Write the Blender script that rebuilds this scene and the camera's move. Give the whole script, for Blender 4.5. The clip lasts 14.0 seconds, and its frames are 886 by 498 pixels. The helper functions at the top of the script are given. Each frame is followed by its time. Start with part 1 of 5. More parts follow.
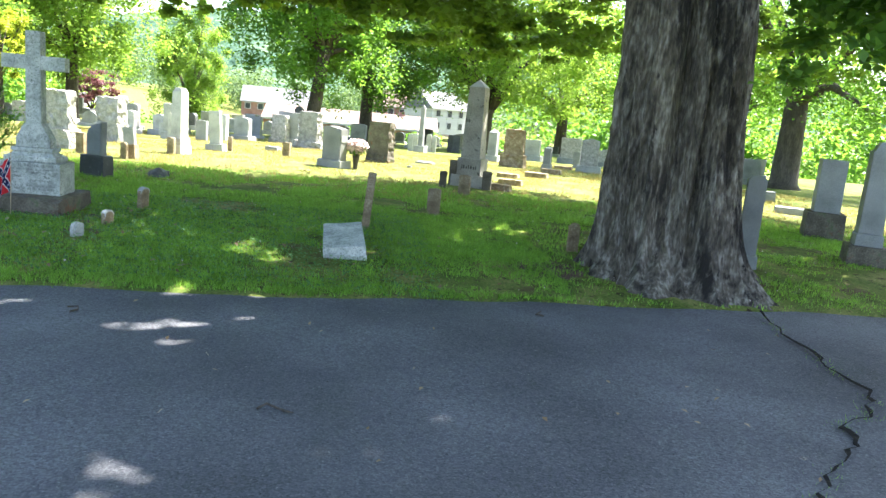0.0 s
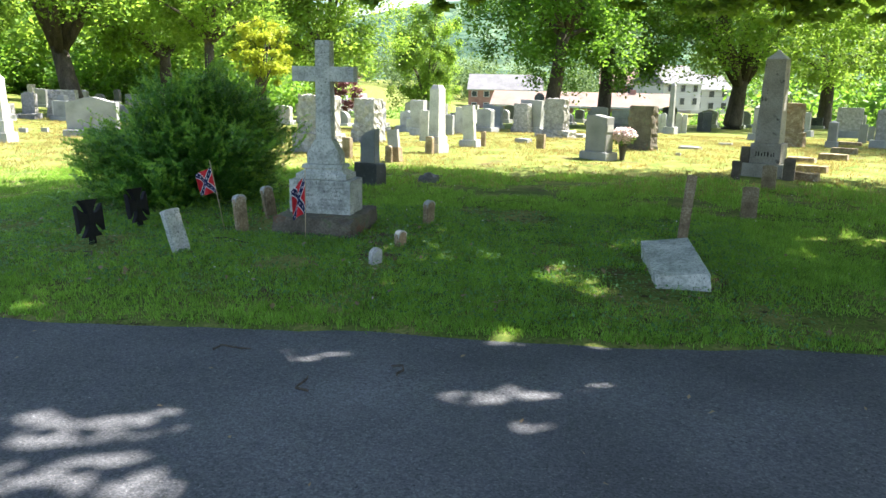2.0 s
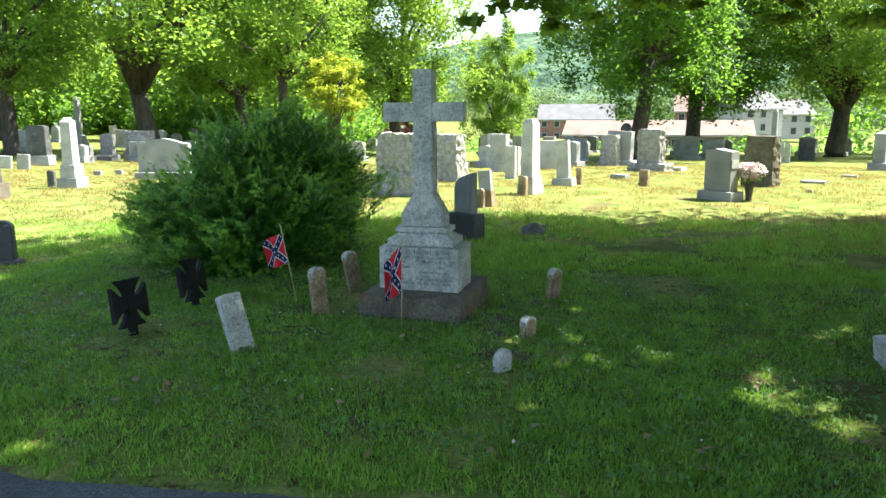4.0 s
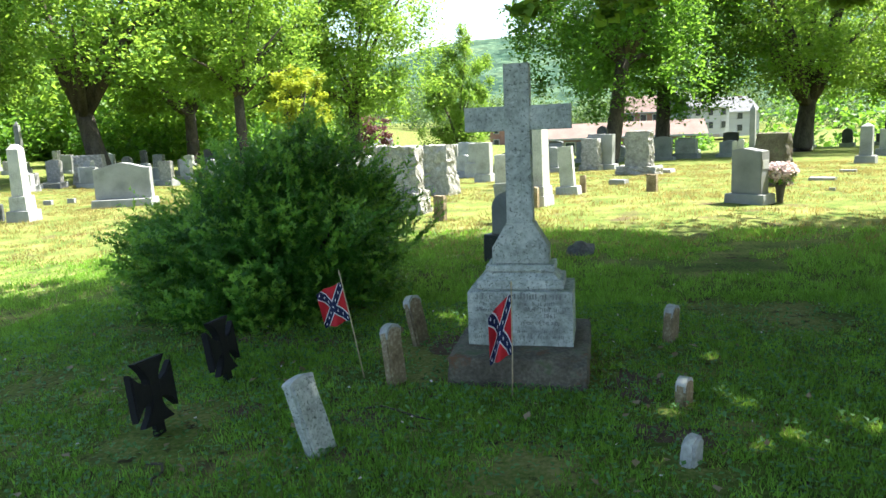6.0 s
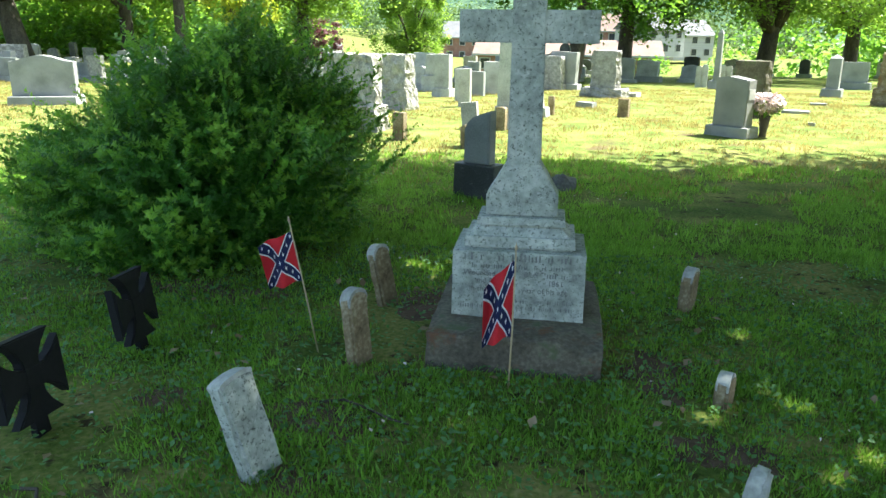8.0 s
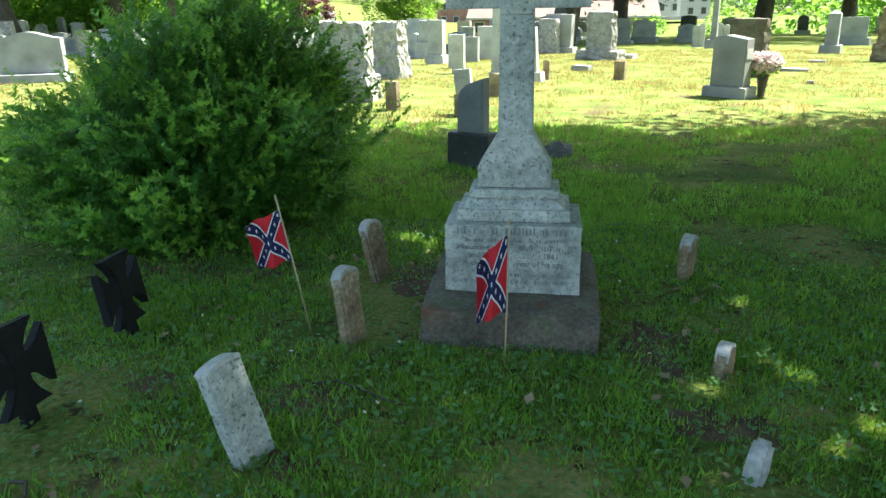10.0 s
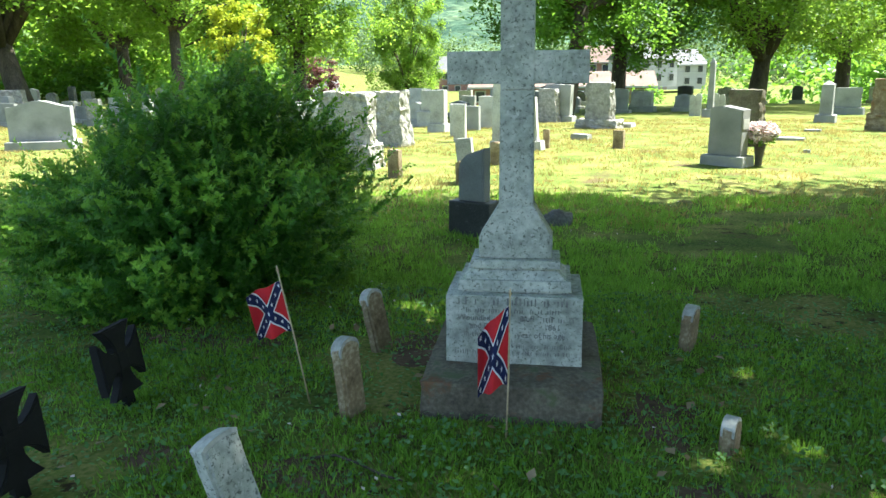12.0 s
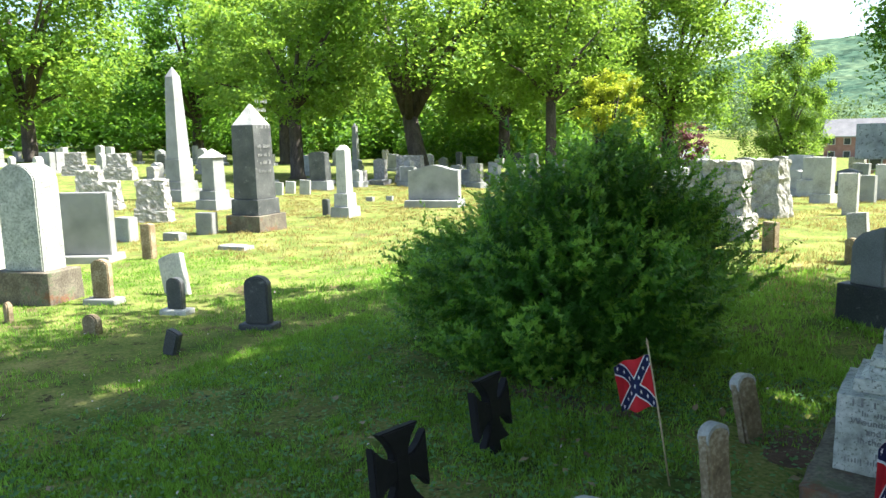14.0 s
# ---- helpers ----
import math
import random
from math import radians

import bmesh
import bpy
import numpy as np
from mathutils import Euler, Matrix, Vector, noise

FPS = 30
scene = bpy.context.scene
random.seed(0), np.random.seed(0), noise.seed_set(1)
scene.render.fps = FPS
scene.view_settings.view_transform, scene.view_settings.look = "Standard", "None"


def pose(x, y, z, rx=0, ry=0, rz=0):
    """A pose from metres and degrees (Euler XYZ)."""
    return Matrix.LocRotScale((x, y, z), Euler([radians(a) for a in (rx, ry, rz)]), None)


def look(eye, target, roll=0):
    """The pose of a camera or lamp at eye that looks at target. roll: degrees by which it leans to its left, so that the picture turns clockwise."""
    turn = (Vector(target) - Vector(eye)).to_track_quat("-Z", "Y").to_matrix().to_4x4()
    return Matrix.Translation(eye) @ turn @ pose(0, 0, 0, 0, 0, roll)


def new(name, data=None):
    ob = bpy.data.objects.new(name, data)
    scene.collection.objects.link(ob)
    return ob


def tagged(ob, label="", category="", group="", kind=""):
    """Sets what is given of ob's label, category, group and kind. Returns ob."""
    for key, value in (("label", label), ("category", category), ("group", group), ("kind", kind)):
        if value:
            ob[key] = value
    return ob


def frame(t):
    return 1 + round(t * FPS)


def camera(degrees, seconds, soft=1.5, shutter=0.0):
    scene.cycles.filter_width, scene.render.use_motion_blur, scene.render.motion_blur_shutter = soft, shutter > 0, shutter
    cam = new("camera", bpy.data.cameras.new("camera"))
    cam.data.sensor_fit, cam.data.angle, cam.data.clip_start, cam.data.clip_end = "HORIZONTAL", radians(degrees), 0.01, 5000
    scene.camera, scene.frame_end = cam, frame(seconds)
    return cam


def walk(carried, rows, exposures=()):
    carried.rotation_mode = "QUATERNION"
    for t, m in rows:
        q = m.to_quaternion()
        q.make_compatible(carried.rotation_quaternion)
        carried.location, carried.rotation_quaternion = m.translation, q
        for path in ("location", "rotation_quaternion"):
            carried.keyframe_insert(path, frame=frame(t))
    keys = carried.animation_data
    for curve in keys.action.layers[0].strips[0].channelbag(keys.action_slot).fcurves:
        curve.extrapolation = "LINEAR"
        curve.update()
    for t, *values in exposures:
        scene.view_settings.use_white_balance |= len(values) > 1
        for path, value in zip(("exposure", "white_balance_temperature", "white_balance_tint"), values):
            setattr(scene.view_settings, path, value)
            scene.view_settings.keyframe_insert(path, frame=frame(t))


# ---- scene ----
cam = camera(61.4, 14.0)
PATH = [
    (0, (-0.131, 0.287, 1.394), (0.082, 2.242, 1.032), 5.3),
    (0.5, (-0.375, 0.452, 1.446), (-0.478, 2.425, 1.135), 4.0),
    (1, (-0.462, 0.826, 1.461), (-0.876, 2.77, 1.241), 1.6),
    (1.5, (-0.796, 1.071, 1.449), (-1.147, 3.023, 1.195), 3.4),
    (2, (-0.955, 1.388, 1.454), (-1.329, 3.303, 1.014), 1.1),
    (2.5, (-1.031, 1.752, 1.502), (-1.545, 3.657, 1.175), -1.0),
    (3, (-1.301, 2.013, 1.472), (-1.771, 3.934, 1.173), 2.6),
    (3.5, (-1.558, 2.372, 1.443), (-1.956, 4.294, 1.061), 3.9),
    (4, (-1.712, 2.839, 1.491), (-2.268, 4.726, 1.13), -0.3),
    (4.2, (-1.818, 2.955, 1.462), (-2.341, 4.852, 1.104), 0.2),
    (6.3, (-2.888, 3.929, 1.498), (-3.323, 5.851, 1.159), -2.7),
    (6.5, (-2.902, 4.077, 1.488), (-3.338, 5.995, 1.126), -2.7),
    (7, (-2.972, 4.352, 1.476), (-3.4, 6.241, 0.975), -4.0),
    (7.5, (-3.169, 4.442, 1.495), (-3.472, 6.35, 0.978), -0.8),
    (8, (-3.166, 4.59, 1.479), (-3.455, 6.486, 0.913), 0.6),
    (8.5, (-3.136, 4.694, 1.48), (-3.472, 6.548, 0.809), 0.4),
    (8.7, (-3.148, 4.691, 1.479), (-3.453, 6.549, 0.806), 0.6),
    (10.8, (-3.146, 4.663, 1.491), (-3.454, 6.55, 0.905), -1.6),
    (11, (-3.146, 4.665, 1.489), (-3.463, 6.558, 0.924), -1.6),
    (11.5, (-3.143, 4.676, 1.5), (-3.449, 6.577, 0.959), -1.4),
    (12, (-3.146, 4.677, 1.51), (-3.439, 6.596, 1.028), -0.8),
    (12.5, (-3.154, 4.687, 1.525), (-3.429, 6.621, 1.095), -0.1),
    (13, (-3.181, 4.694, 1.537), (-3.492, 6.637, 1.176), 0.3),
    (13.5, (-3.225, 4.692, 1.533), (-3.824, 6.576, 1.233), 0.0),
    (14, (-3.211, 4.63, 1.547), (-4.368, 6.235, 1.249), -1.4),
]
walk(cam, [(t, look(eye, target, roll)) for t, eye, target, roll in PATH], exposures=[(0, 3.0, 6300, 13), (0.3, 3.0, 6300, 13), (0.6, 2.85, 6300, 13), (1.0, 2.4, 6400, 13), (1.5, 2.25, 6500, 13), (2.0, 2.4, 6500, 13), (2.5, 2.32, 6400, 12), (4.0, 2.3, 6400, 10), (6.5, 2.16, 6300, 6), (8.0, 2.38, 6300, 3), (12.0, 2.34, 6300, 3), (13.0, 2.28, 6300, 5), (14.0, 2.1, 6300, 10)])

# ---- world, sun and exposure ----
SUN_DIR = Vector((0.50, 0.34, 1.0)).normalized()
world = bpy.data.worlds.new("world")
scene.world = world
world.use_nodes = True
wn = world.node_tree
sky = wn.nodes.new("ShaderNodeTexSky")
sky.sky_type = "NISHITA"
sky.sun_disc = False
sky.sun_elevation = math.asin(SUN_DIR.z)
sky.sun_rotation = math.atan2(SUN_DIR.x, SUN_DIR.y)
sky.air_density, sky.dust_density = 1.0, 2.5
wn.nodes["Background"].inputs["Strength"].default_value = 0.095
wn.links.new(sky.outputs["Color"], wn.nodes["Background"].inputs["Color"])
sun = new("sun", bpy.data.lights.new("sun", "SUN"))
sun.data.energy, sun.data.angle, sun.data.color = 5.0, radians(0.55), (1.0, 0.95, 0.86)
sun.matrix_world = look(SUN_DIR * 50, (0, 0, 0))


# ---- materials ----


def material(name, stops, scale=6.0, rough=0.9, bump=0.3, bump_scale=40.0, metal=0.0, spots=None, object_vary=0.0, bump_dist=0.01, stretch=(1, 1, 1), spec=0.35, cells=None):
    """A surface with large patches, fine grain and relief; stops: colours from dark to light; spots: (colour, scale, amount)."""
    m = bpy.data.materials.new(name)
    m.use_nodes = True
    n, l = m.node_tree.nodes, m.node_tree.links
    b = n["Principled BSDF"]
    b.inputs["Roughness"].default_value, b.inputs["Metallic"].default_value = rough, metal
    b.inputs["Specular IOR Level"].default_value = spec
    geo = n.new("ShaderNodeTexCoord")
    mp = n.new("ShaderNodeMapping")
    mp.inputs["Scale"].default_value = stretch
    l.new(geo.outputs["Object"], mp.inputs["Vector"])
    vec = mp.outputs["Vector"]
    big, fine = n.new("ShaderNodeTexNoise"), n.new("ShaderNodeTexNoise")
    big.inputs["Scale"].default_value, big.inputs["Detail"].default_value = scale, 6
    fine.inputs["Scale"].default_value, fine.inputs["Detail"].default_value = bump_scale, 5
    l.new(vec, big.inputs["Vector"]), l.new(vec, fine.inputs["Vector"])
    mix = n.new("ShaderNodeMath")
    mix.operation = "MULTIPLY_ADD"
    mix.inputs[1].default_value = 0.45
    l.new(fine.outputs["Fac"], mix.inputs[0])
    half = n.new("ShaderNodeMath")
    half.operation = "MULTIPLY"
    half.inputs[1].default_value = 0.55
    l.new(big.outputs["Fac"], half.inputs[0]), l.new(half.outputs[0], mix.inputs[2])
    ramp = n.new("ShaderNodeValToRGB")
    el = ramp.color_ramp.elements
    while len(el) < len(stops):
        el.new(0.5)
    for i, c in enumerate(stops):
        el[i].position = 0.33 + 0.34 * i / max(1, len(stops) - 1)
        el[i].color = (*c, 1)
    l.new(mix.outputs[0], ramp.inputs["Fac"])
    out = ramp.outputs["Color"]
    if spots:
        for colour, sc, amount in spots:
            sp = n.new("ShaderNodeTexNoise")
            sp.inputs["Scale"].default_value, sp.inputs["Detail"].default_value, sp.inputs["Roughness"].default_value = sc, 8, 0.7
            l.new(vec, sp.inputs["Vector"])
            cut = n.new("ShaderNodeMapRange")
            cut.inputs[1].default_value, cut.inputs[2].default_value = 0.62 - amount * 0.3, 0.70 - amount * 0.3
            l.new(sp.outputs["Fac"], cut.inputs[0])
            mx = n.new("ShaderNodeMix")
            mx.data_type = "RGBA"
            mx.inputs[7].default_value = (*colour, 1)
            l.new(cut.outputs[0], mx.inputs[0]), l.new(out, mx.inputs[6])
            out = mx.outputs[2]
    if cells:
        vo, cr = n.new("ShaderNodeTexVoronoi"), n.new("ShaderNodeMapRange")
        vo.inputs["Scale"].default_value = cells[0]
        l.new(vec, vo.inputs["Vector"])
        cr.inputs[3].default_value, cr.inputs[4].default_value = 1 - cells[1], 1 + cells[1] * 1.4
        sep = n.new("ShaderNodeSeparateColor")
        l.new(vo.outputs["Color"], sep.inputs[0]), l.new(sep.outputs[0], cr.inputs[0])
        tone = n.new("ShaderNodeHueSaturation")
        l.new(cr.outputs[0], tone.inputs["Value"]), l.new(out, tone.inputs["Color"])
        out = tone.outputs["Color"]
    if object_vary:
        info, hsv = n.new("ShaderNodeObjectInfo"), n.new("ShaderNodeHueSaturation")
        rng = n.new("ShaderNodeMapRange")
        rng.inputs[3].default_value, rng.inputs[4].default_value = 1 - object_vary, 1 + object_vary
        l.new(info.outputs["Random"], rng.inputs[0]), l.new(rng.outputs[0], hsv.inputs["Value"])
        l.new(out, hsv.inputs["Color"])
        out = hsv.outputs["Color"]
    l.new(out, b.inputs["Base Color"])
    bp = n.new("ShaderNodeBump")
    bp.inputs["Strength"].default_value, bp.inputs["Distance"].default_value = bump, bump_dist
    l.new(mix.outputs[0], bp.inputs["Height"]), l.new(bp.outputs["Normal"], b.inputs["Normal"])
    return m


def leaf_material(name, dark, light, glow, glow_amount=0.45, rough=0.45, clump=0.9, fleck=0.5, gloss=0.2):
    """Leaves: a diffuse, slightly glossy face and light that comes through; tone differs from clump to clump and leaf to leaf."""
    m = bpy.data.materials.new(name)
    m.use_nodes = True
    n, l = m.node_tree.nodes, m.node_tree.links
    b, out = n["Principled BSDF"], n["Material Output"]
    b.inputs["Roughness"].default_value = rough
    b.inputs["Specular IOR Level"].default_value = gloss
    geo, co, nz = n.new("ShaderNodeNewGeometry"), n.new("ShaderNodeTexCoord"), n.new("ShaderNodeTexNoise")
    nz.inputs["Scale"].default_value, nz.inputs["Detail"].default_value = clump, 3
    l.new(co.outputs["Object"], nz.inputs["Vector"])
    spread = n.new("ShaderNodeMapRange")
    spread.inputs[1].default_value, spread.inputs[2].default_value = 0.32, 0.68
    l.new(nz.outputs["Fac"], spread.inputs[0])
    mixer = n.new("ShaderNodeMix")
    mixer.inputs[0].default_value = fleck
    l.new(spread.outputs[0], mixer.inputs[2]), l.new(geo.outputs["Random Per Island"], mixer.inputs[3])
    ramp, ramp2 = n.new("ShaderNodeValToRGB"), n.new("ShaderNodeValToRGB")
    ramp.color_ramp.elements[0].color, ramp.color_ramp.elements[1].color = (*dark, 1), (*light, 1)
    ramp2.color_ramp.elements[0].color, ramp2.color_ramp.elements[1].color = (*(c * 0.6 for c in glow), 1), (*glow, 1)
    l.new(mixer.outputs[0], ramp.inputs["Fac"]), l.new(ramp.outputs["Color"], b.inputs["Base Color"])
    tr, mx = n.new("ShaderNodeBsdfTranslucent"), n.new("ShaderNodeMixShader")
    l.new(mixer.outputs[0], ramp2.inputs["Fac"]), l.new(ramp2.outputs["Color"], tr.inputs["Color"])
    mx.inputs[0].default_value = glow_amount
    l.new(b.outputs[0], mx.inputs[1]), l.new(tr.outputs[0], mx.inputs[2]), l.new(mx.outputs[0], out.inputs["Surface"])
    return m


ASPHALT = material("asphalt", [(0.033, 0.035, 0.041), (0.078, 0.082, 0.092), (0.14, 0.145, 0.157)], 0.8, 0.9, 1.0, 95, spots=[((0.22, 0.215, 0.21), 60, 0.06), ((0.018, 0.019, 0.022), 48, 0.10)], bump_dist=0.02, cells=(80, 0.22))
LAWN = material("lawn", [(0.040, 0.080, 0.016), (0.115, 0.150, 0.034), (0.265, 0.238, 0.088)], 2.2, 0.95, 0.6, 45, spots=[((0.10, 0.078, 0.040), 1.4, 0.20), ((0.045, 0.035, 0.02), 11, 0.22), ((0.17, 0.16, 0.07), 24, 0.12)], bump_dist=0.03, spec=0.05)
MARBLE = material("weathered_marble", [(0.20, 0.215, 0.19), (0.37, 0.39, 0.35), (0.58, 0.59, 0.54)], 6.0, 0.8, 0.45, 34, spots=[((0.09, 0.10, 0.085), 75, 0.24), ((0.20, 0.22, 0.195), 11, 0.06), ((0.55, 0.55, 0.52), 22, 0.07)], bump_dist=0.004)
WHITE_STONE = material("white_marble", [(0.24, 0.24, 0.22), (0.40, 0.40, 0.37), (0.54, 0.53, 0.49)], 3.0, 0.8, 0.3, 50, object_vary=0.14, spots=[((0.30, 0.29, 0.26), 7, 0.10)])
GREY_GRANITE = material("grey_granite", [(0.15, 0.155, 0.15), (0.25, 0.255, 0.245), (0.35, 0.35, 0.335)], 2.5, 0.75, 0.25, 130, object_vary=0.18)
OBELISK_STONE = material("weathered_tan_granite", [(0.17, 0.155, 0.13), (0.28, 0.26, 0.22), (0.42, 0.39, 0.34)], 3.0, 0.85, 0.3, 60, spots=[((0.08, 0.075, 0.062), 8, 0.12)])
DARK_GRANITE = material("dark_granite", [(0.028, 0.031, 0.032), (0.062, 0.066, 0.066), (0.125, 0.13, 0.125)], 3.0, 0.55, 0.25, 90, object_vary=0.2, spots=[((0.20, 0.20, 0.19), 14, 0.08)])
RUSTIC = material("rock_faced_granite", [(0.15, 0.145, 0.135), (0.30, 0.29, 0.265), (0.48, 0.46, 0.43)], 9.0, 0.9, 0.8, 45, object_vary=0.12, spots=[((0.22, 0.19, 0.17), 5, 0.12)], bump_dist=0.03)
BROWNSTONE = material("brown_sandstone", [(0.05, 0.042, 0.032), (0.115, 0.10, 0.075), (0.215, 0.19, 0.145)], 5.0, 0.9, 0.5, 60, object_vary=0.15, spots=[((0.10, 0.12, 0.065), 5, 0.2), ((0.16, 0.08, 0.045), 4, 0.14)])
TAN_STONE = material("weathered_tan_marble", [(0.11, 0.080, 0.045), (0.225, 0.170, 0.10), (0.44, 0.375, 0.265)], 7.0, 0.85, 0.5, 60, object_vary=0.15, spots=[((0.20, 0.115, 0.05), 5, 0.20)])
IRON = material("black_painted_iron", [(0.003, 0.003, 0.0035), (0.005, 0.005, 0.006), (0.010, 0.010, 0.011)], 8.0, 0.8, 0.2, 60)
BARK = material("bark", [(0.022, 0.018, 0.013), (0.115, 0.099, 0.075), (0.32, 0.295, 0.245)], 11.0, 0.95, 1.0, 40, spots=[((0.020, 0.017, 0.014), 2.6, 0.34), ((0.018, 0.015, 0.013), 16, 0.14)], bump_dist=0.09, stretch=(1, 1, 0.30))
DARK_BARK = material("dark_bark", [(0.03, 0.025, 0.02), (0.07, 0.058, 0.047), (0.12, 0.10, 0.085)], 6.0, 0.95, 0.8, 30, bump_dist=0.03, stretch=(1, 1, 0.3))
CRACK = material("dark_crack", [(0.014, 0.014, 0.014), (0.026, 0.025, 0.023), (0.05, 0.045, 0.035)], 9, 1.0, 0.6, 60, spec=0.0)
SOIL = material("bare_soil", [(0.05, 0.032, 0.022), (0.10, 0.062, 0.04), (0.16, 0.11, 0.075)], 5.0, 0.98, 0.8, 50, bump_dist=0.02)
ROCK = material("dark_rock", [(0.06, 0.06, 0.058), (0.12, 0.12, 0.115), (0.2, 0.2, 0.19)], 8.0, 0.9, 0.8, 40)
STICK = material("pale_wood", [(0.33, 0.25, 0.15), (0.45, 0.35, 0.22), (0.56, 0.46, 0.31)], 20, 0.7, 0.2, 80)
RED = material("red_cloth", [(0.42, 0.012, 0.02), (0.52, 0.016, 0.026), (0.60, 0.025, 0.035)], 8, 0.8, 0.2, 300)
BLUE = material("navy_cloth", [(0.006, 0.01, 0.045), (0.01, 0.016, 0.07), (0.015, 0.024, 0.10)], 8, 0.8, 0.2, 300)
WHITE_CLOTH = material("white_cloth", [(0.62, 0.62, 0.64), (0.74, 0.74, 0.75), (0.82, 0.82, 0.82)], 8, 0.8, 0.2, 300)
LETTER = material("cut_lettering", [(0.13, 0.135, 0.13), (0.19, 0.195, 0.185), (0.26, 0.265, 0.25)], 30, 0.9, 0.2, 90)
ROOF_PINK = material("weathered_pink_roof", [(0.13, 0.085, 0.07), (0.17, 0.115, 0.095), (0.21, 0.15, 0.125)], 0.6, 0.9, 0.3, 6)
ROOF_GREY = material("grey_shingle_roof", [(0.09, 0.092, 0.098), (0.13, 0.132, 0.138), (0.17, 0.172, 0.178)], 0.6, 0.9, 0.3, 6)
SIDING = material("white_siding", [(0.30, 0.30, 0.30), (0.36, 0.36, 0.355), (0.42, 0.42, 0.41)], 0.7, 0.8, 0.2, 3, stretch=(0.2, 0.2, 6))
BRICK = material("red_brick_wall", [(0.20, 0.10, 0.08), (0.28, 0.15, 0.12), (0.36, 0.20, 0.16)], 0.8, 0.9, 0.3, 9)
PANE = material("window_glass", [(0.02, 0.025, 0.03), (0.035, 0.04, 0.05), (0.06, 0.07, 0.08)], 1, 0.1, 0.0, 9)
# the hill's haze is only a bluish cast in these greens
HILL = material("wooded_hill", [(0.012, 0.03, 0.022), (0.045, 0.08, 0.055), (0.10, 0.145, 0.085)], 0.016, 1.0, 1.0, 0.12, bump_dist=4.0, cells=(0.09, 0.25), spec=0.0)
LEAF = leaf_material("maple_leaf", (0.026, 0.085, 0.016), (0.10, 0.20, 0.034), (0.26, 0.50, 0.05), 0.48)
# far leaves: the haze of distance is mixed into this greyer green
LEAF_HAZY = leaf_material("haze_tinted_leaf", (0.05, 0.095, 0.04), (0.12, 0.18, 0.065), (0.18, 0.28, 0.08), 0.3, 0.7, 0.12, 0.35)
# brighter leaf green: yellow-green crowns and sun on foliage share this colour
LEAF_LIGHT = leaf_material("sun_tinted_leaf", (0.045, 0.125, 0.020), (0.15, 0.26, 0.042), (0.38, 0.58, 0.07), 0.48)
LEAF_GOLD = leaf_material("golden_leaf", (0.16, 0.24, 0.02), (0.34, 0.40, 0.035), (0.55, 0.6, 0.05), 0.42)
LEAF_PURPLE = leaf_material("purple_leaf", (0.10, 0.04, 0.05), (0.17, 0.08, 0.09), (0.25, 0.1, 0.1), 0.3)
NEEDLE = leaf_material("yew_needle", (0.017, 0.080, 0.013), (0.09, 0.245, 0.038), (0.27, 0.52, 0.08), 0.41, 0.38, 3.0)
NEEDLE_TIP = leaf_material("yew_shoot", (0.055, 0.19, 0.018), (0.25, 0.46, 0.06), (0.48, 0.74, 0.11), 0.43, 0.38, 4.0)
GRASS = leaf_material("grass_blade", (0.010, 0.055, 0.008), (0.29, 0.52, 0.075), (0.40, 0.68, 0.08), 0.42, 0.4, 5.0, 0.65, 0.25)
# drier grass, warmed further so its colour carries the sunlit lawn's yellow
GRASS_DRY_SUNNY = leaf_material("dry_sun_tinted_grass", (0.13, 0.115, 0.030), (0.43, 0.345, 0.135), (0.50, 0.41, 0.13), 0.4, 0.6, 3.0, 0.5)
WEED = leaf_material("weed_leaf", (0.045, 0.13, 0.04), (0.15, 0.29, 0.10), (0.18, 0.36, 0.08), 0.3)
DRY = leaf_material("dry_leaf", (0.16, 0.10, 0.05), (0.34, 0.26, 0.16), (0.3, 0.2, 0.1), 0.15)
PETAL = leaf_material("pale_petal", (0.55, 0.42, 0.40), (0.80, 0.72, 0.68), (0.7, 0.5, 0.5), 0.2)

# ---- mesh helpers ----
RNG = np.random.default_rng(7)


def part(name, bm, mat, parent=None, label="", smooth=False):
    """Links a bmesh as one mesh object, under a thing where one is given."""
    me = bpy.data.meshes.new(name)
    bm.normal_update()
    bm.to_mesh(me)
    bm.free()
    me.materials.append(mat)
    if smooth:
        me.polygons.foreach_set("use_smooth", [True] * len(me.polygons))
    ob = new(name, me)
    if parent:
        ob.parent = parent
    if label:
        tagged(ob, label)
    return ob


def mesh_of(name, verts, faces, mat, smooth=False):
    """A mesh object from arrays of corners and equal-sided faces."""
    me = bpy.data.meshes.new(name)
    verts, faces = np.asarray(verts, dtype=np.float32), np.asarray(faces, dtype=np.int32)
    k = faces.shape[1]
    me.vertices.add(len(verts)), me.loops.add(faces.size), me.polygons.add(len(faces))
    me.vertices.foreach_set("co", verts.ravel()), me.loops.foreach_set("vertex_index", faces.ravel())
    me.polygons.foreach_set("loop_start", np.arange(len(faces), dtype=np.int32) * k)
    me.update(calc_edges=True)
    me.materials.append(mat)
    if smooth:
        me.polygons.foreach_set("use_smooth", np.ones(len(faces), dtype=bool))
    return new(name, me)


def thing(name, m, label, category, group="", kind=""):
    e = new(name)
    e.empty_display_size = 0.2
    e.matrix_world = m
    return tagged(e, label, category, group, kind)


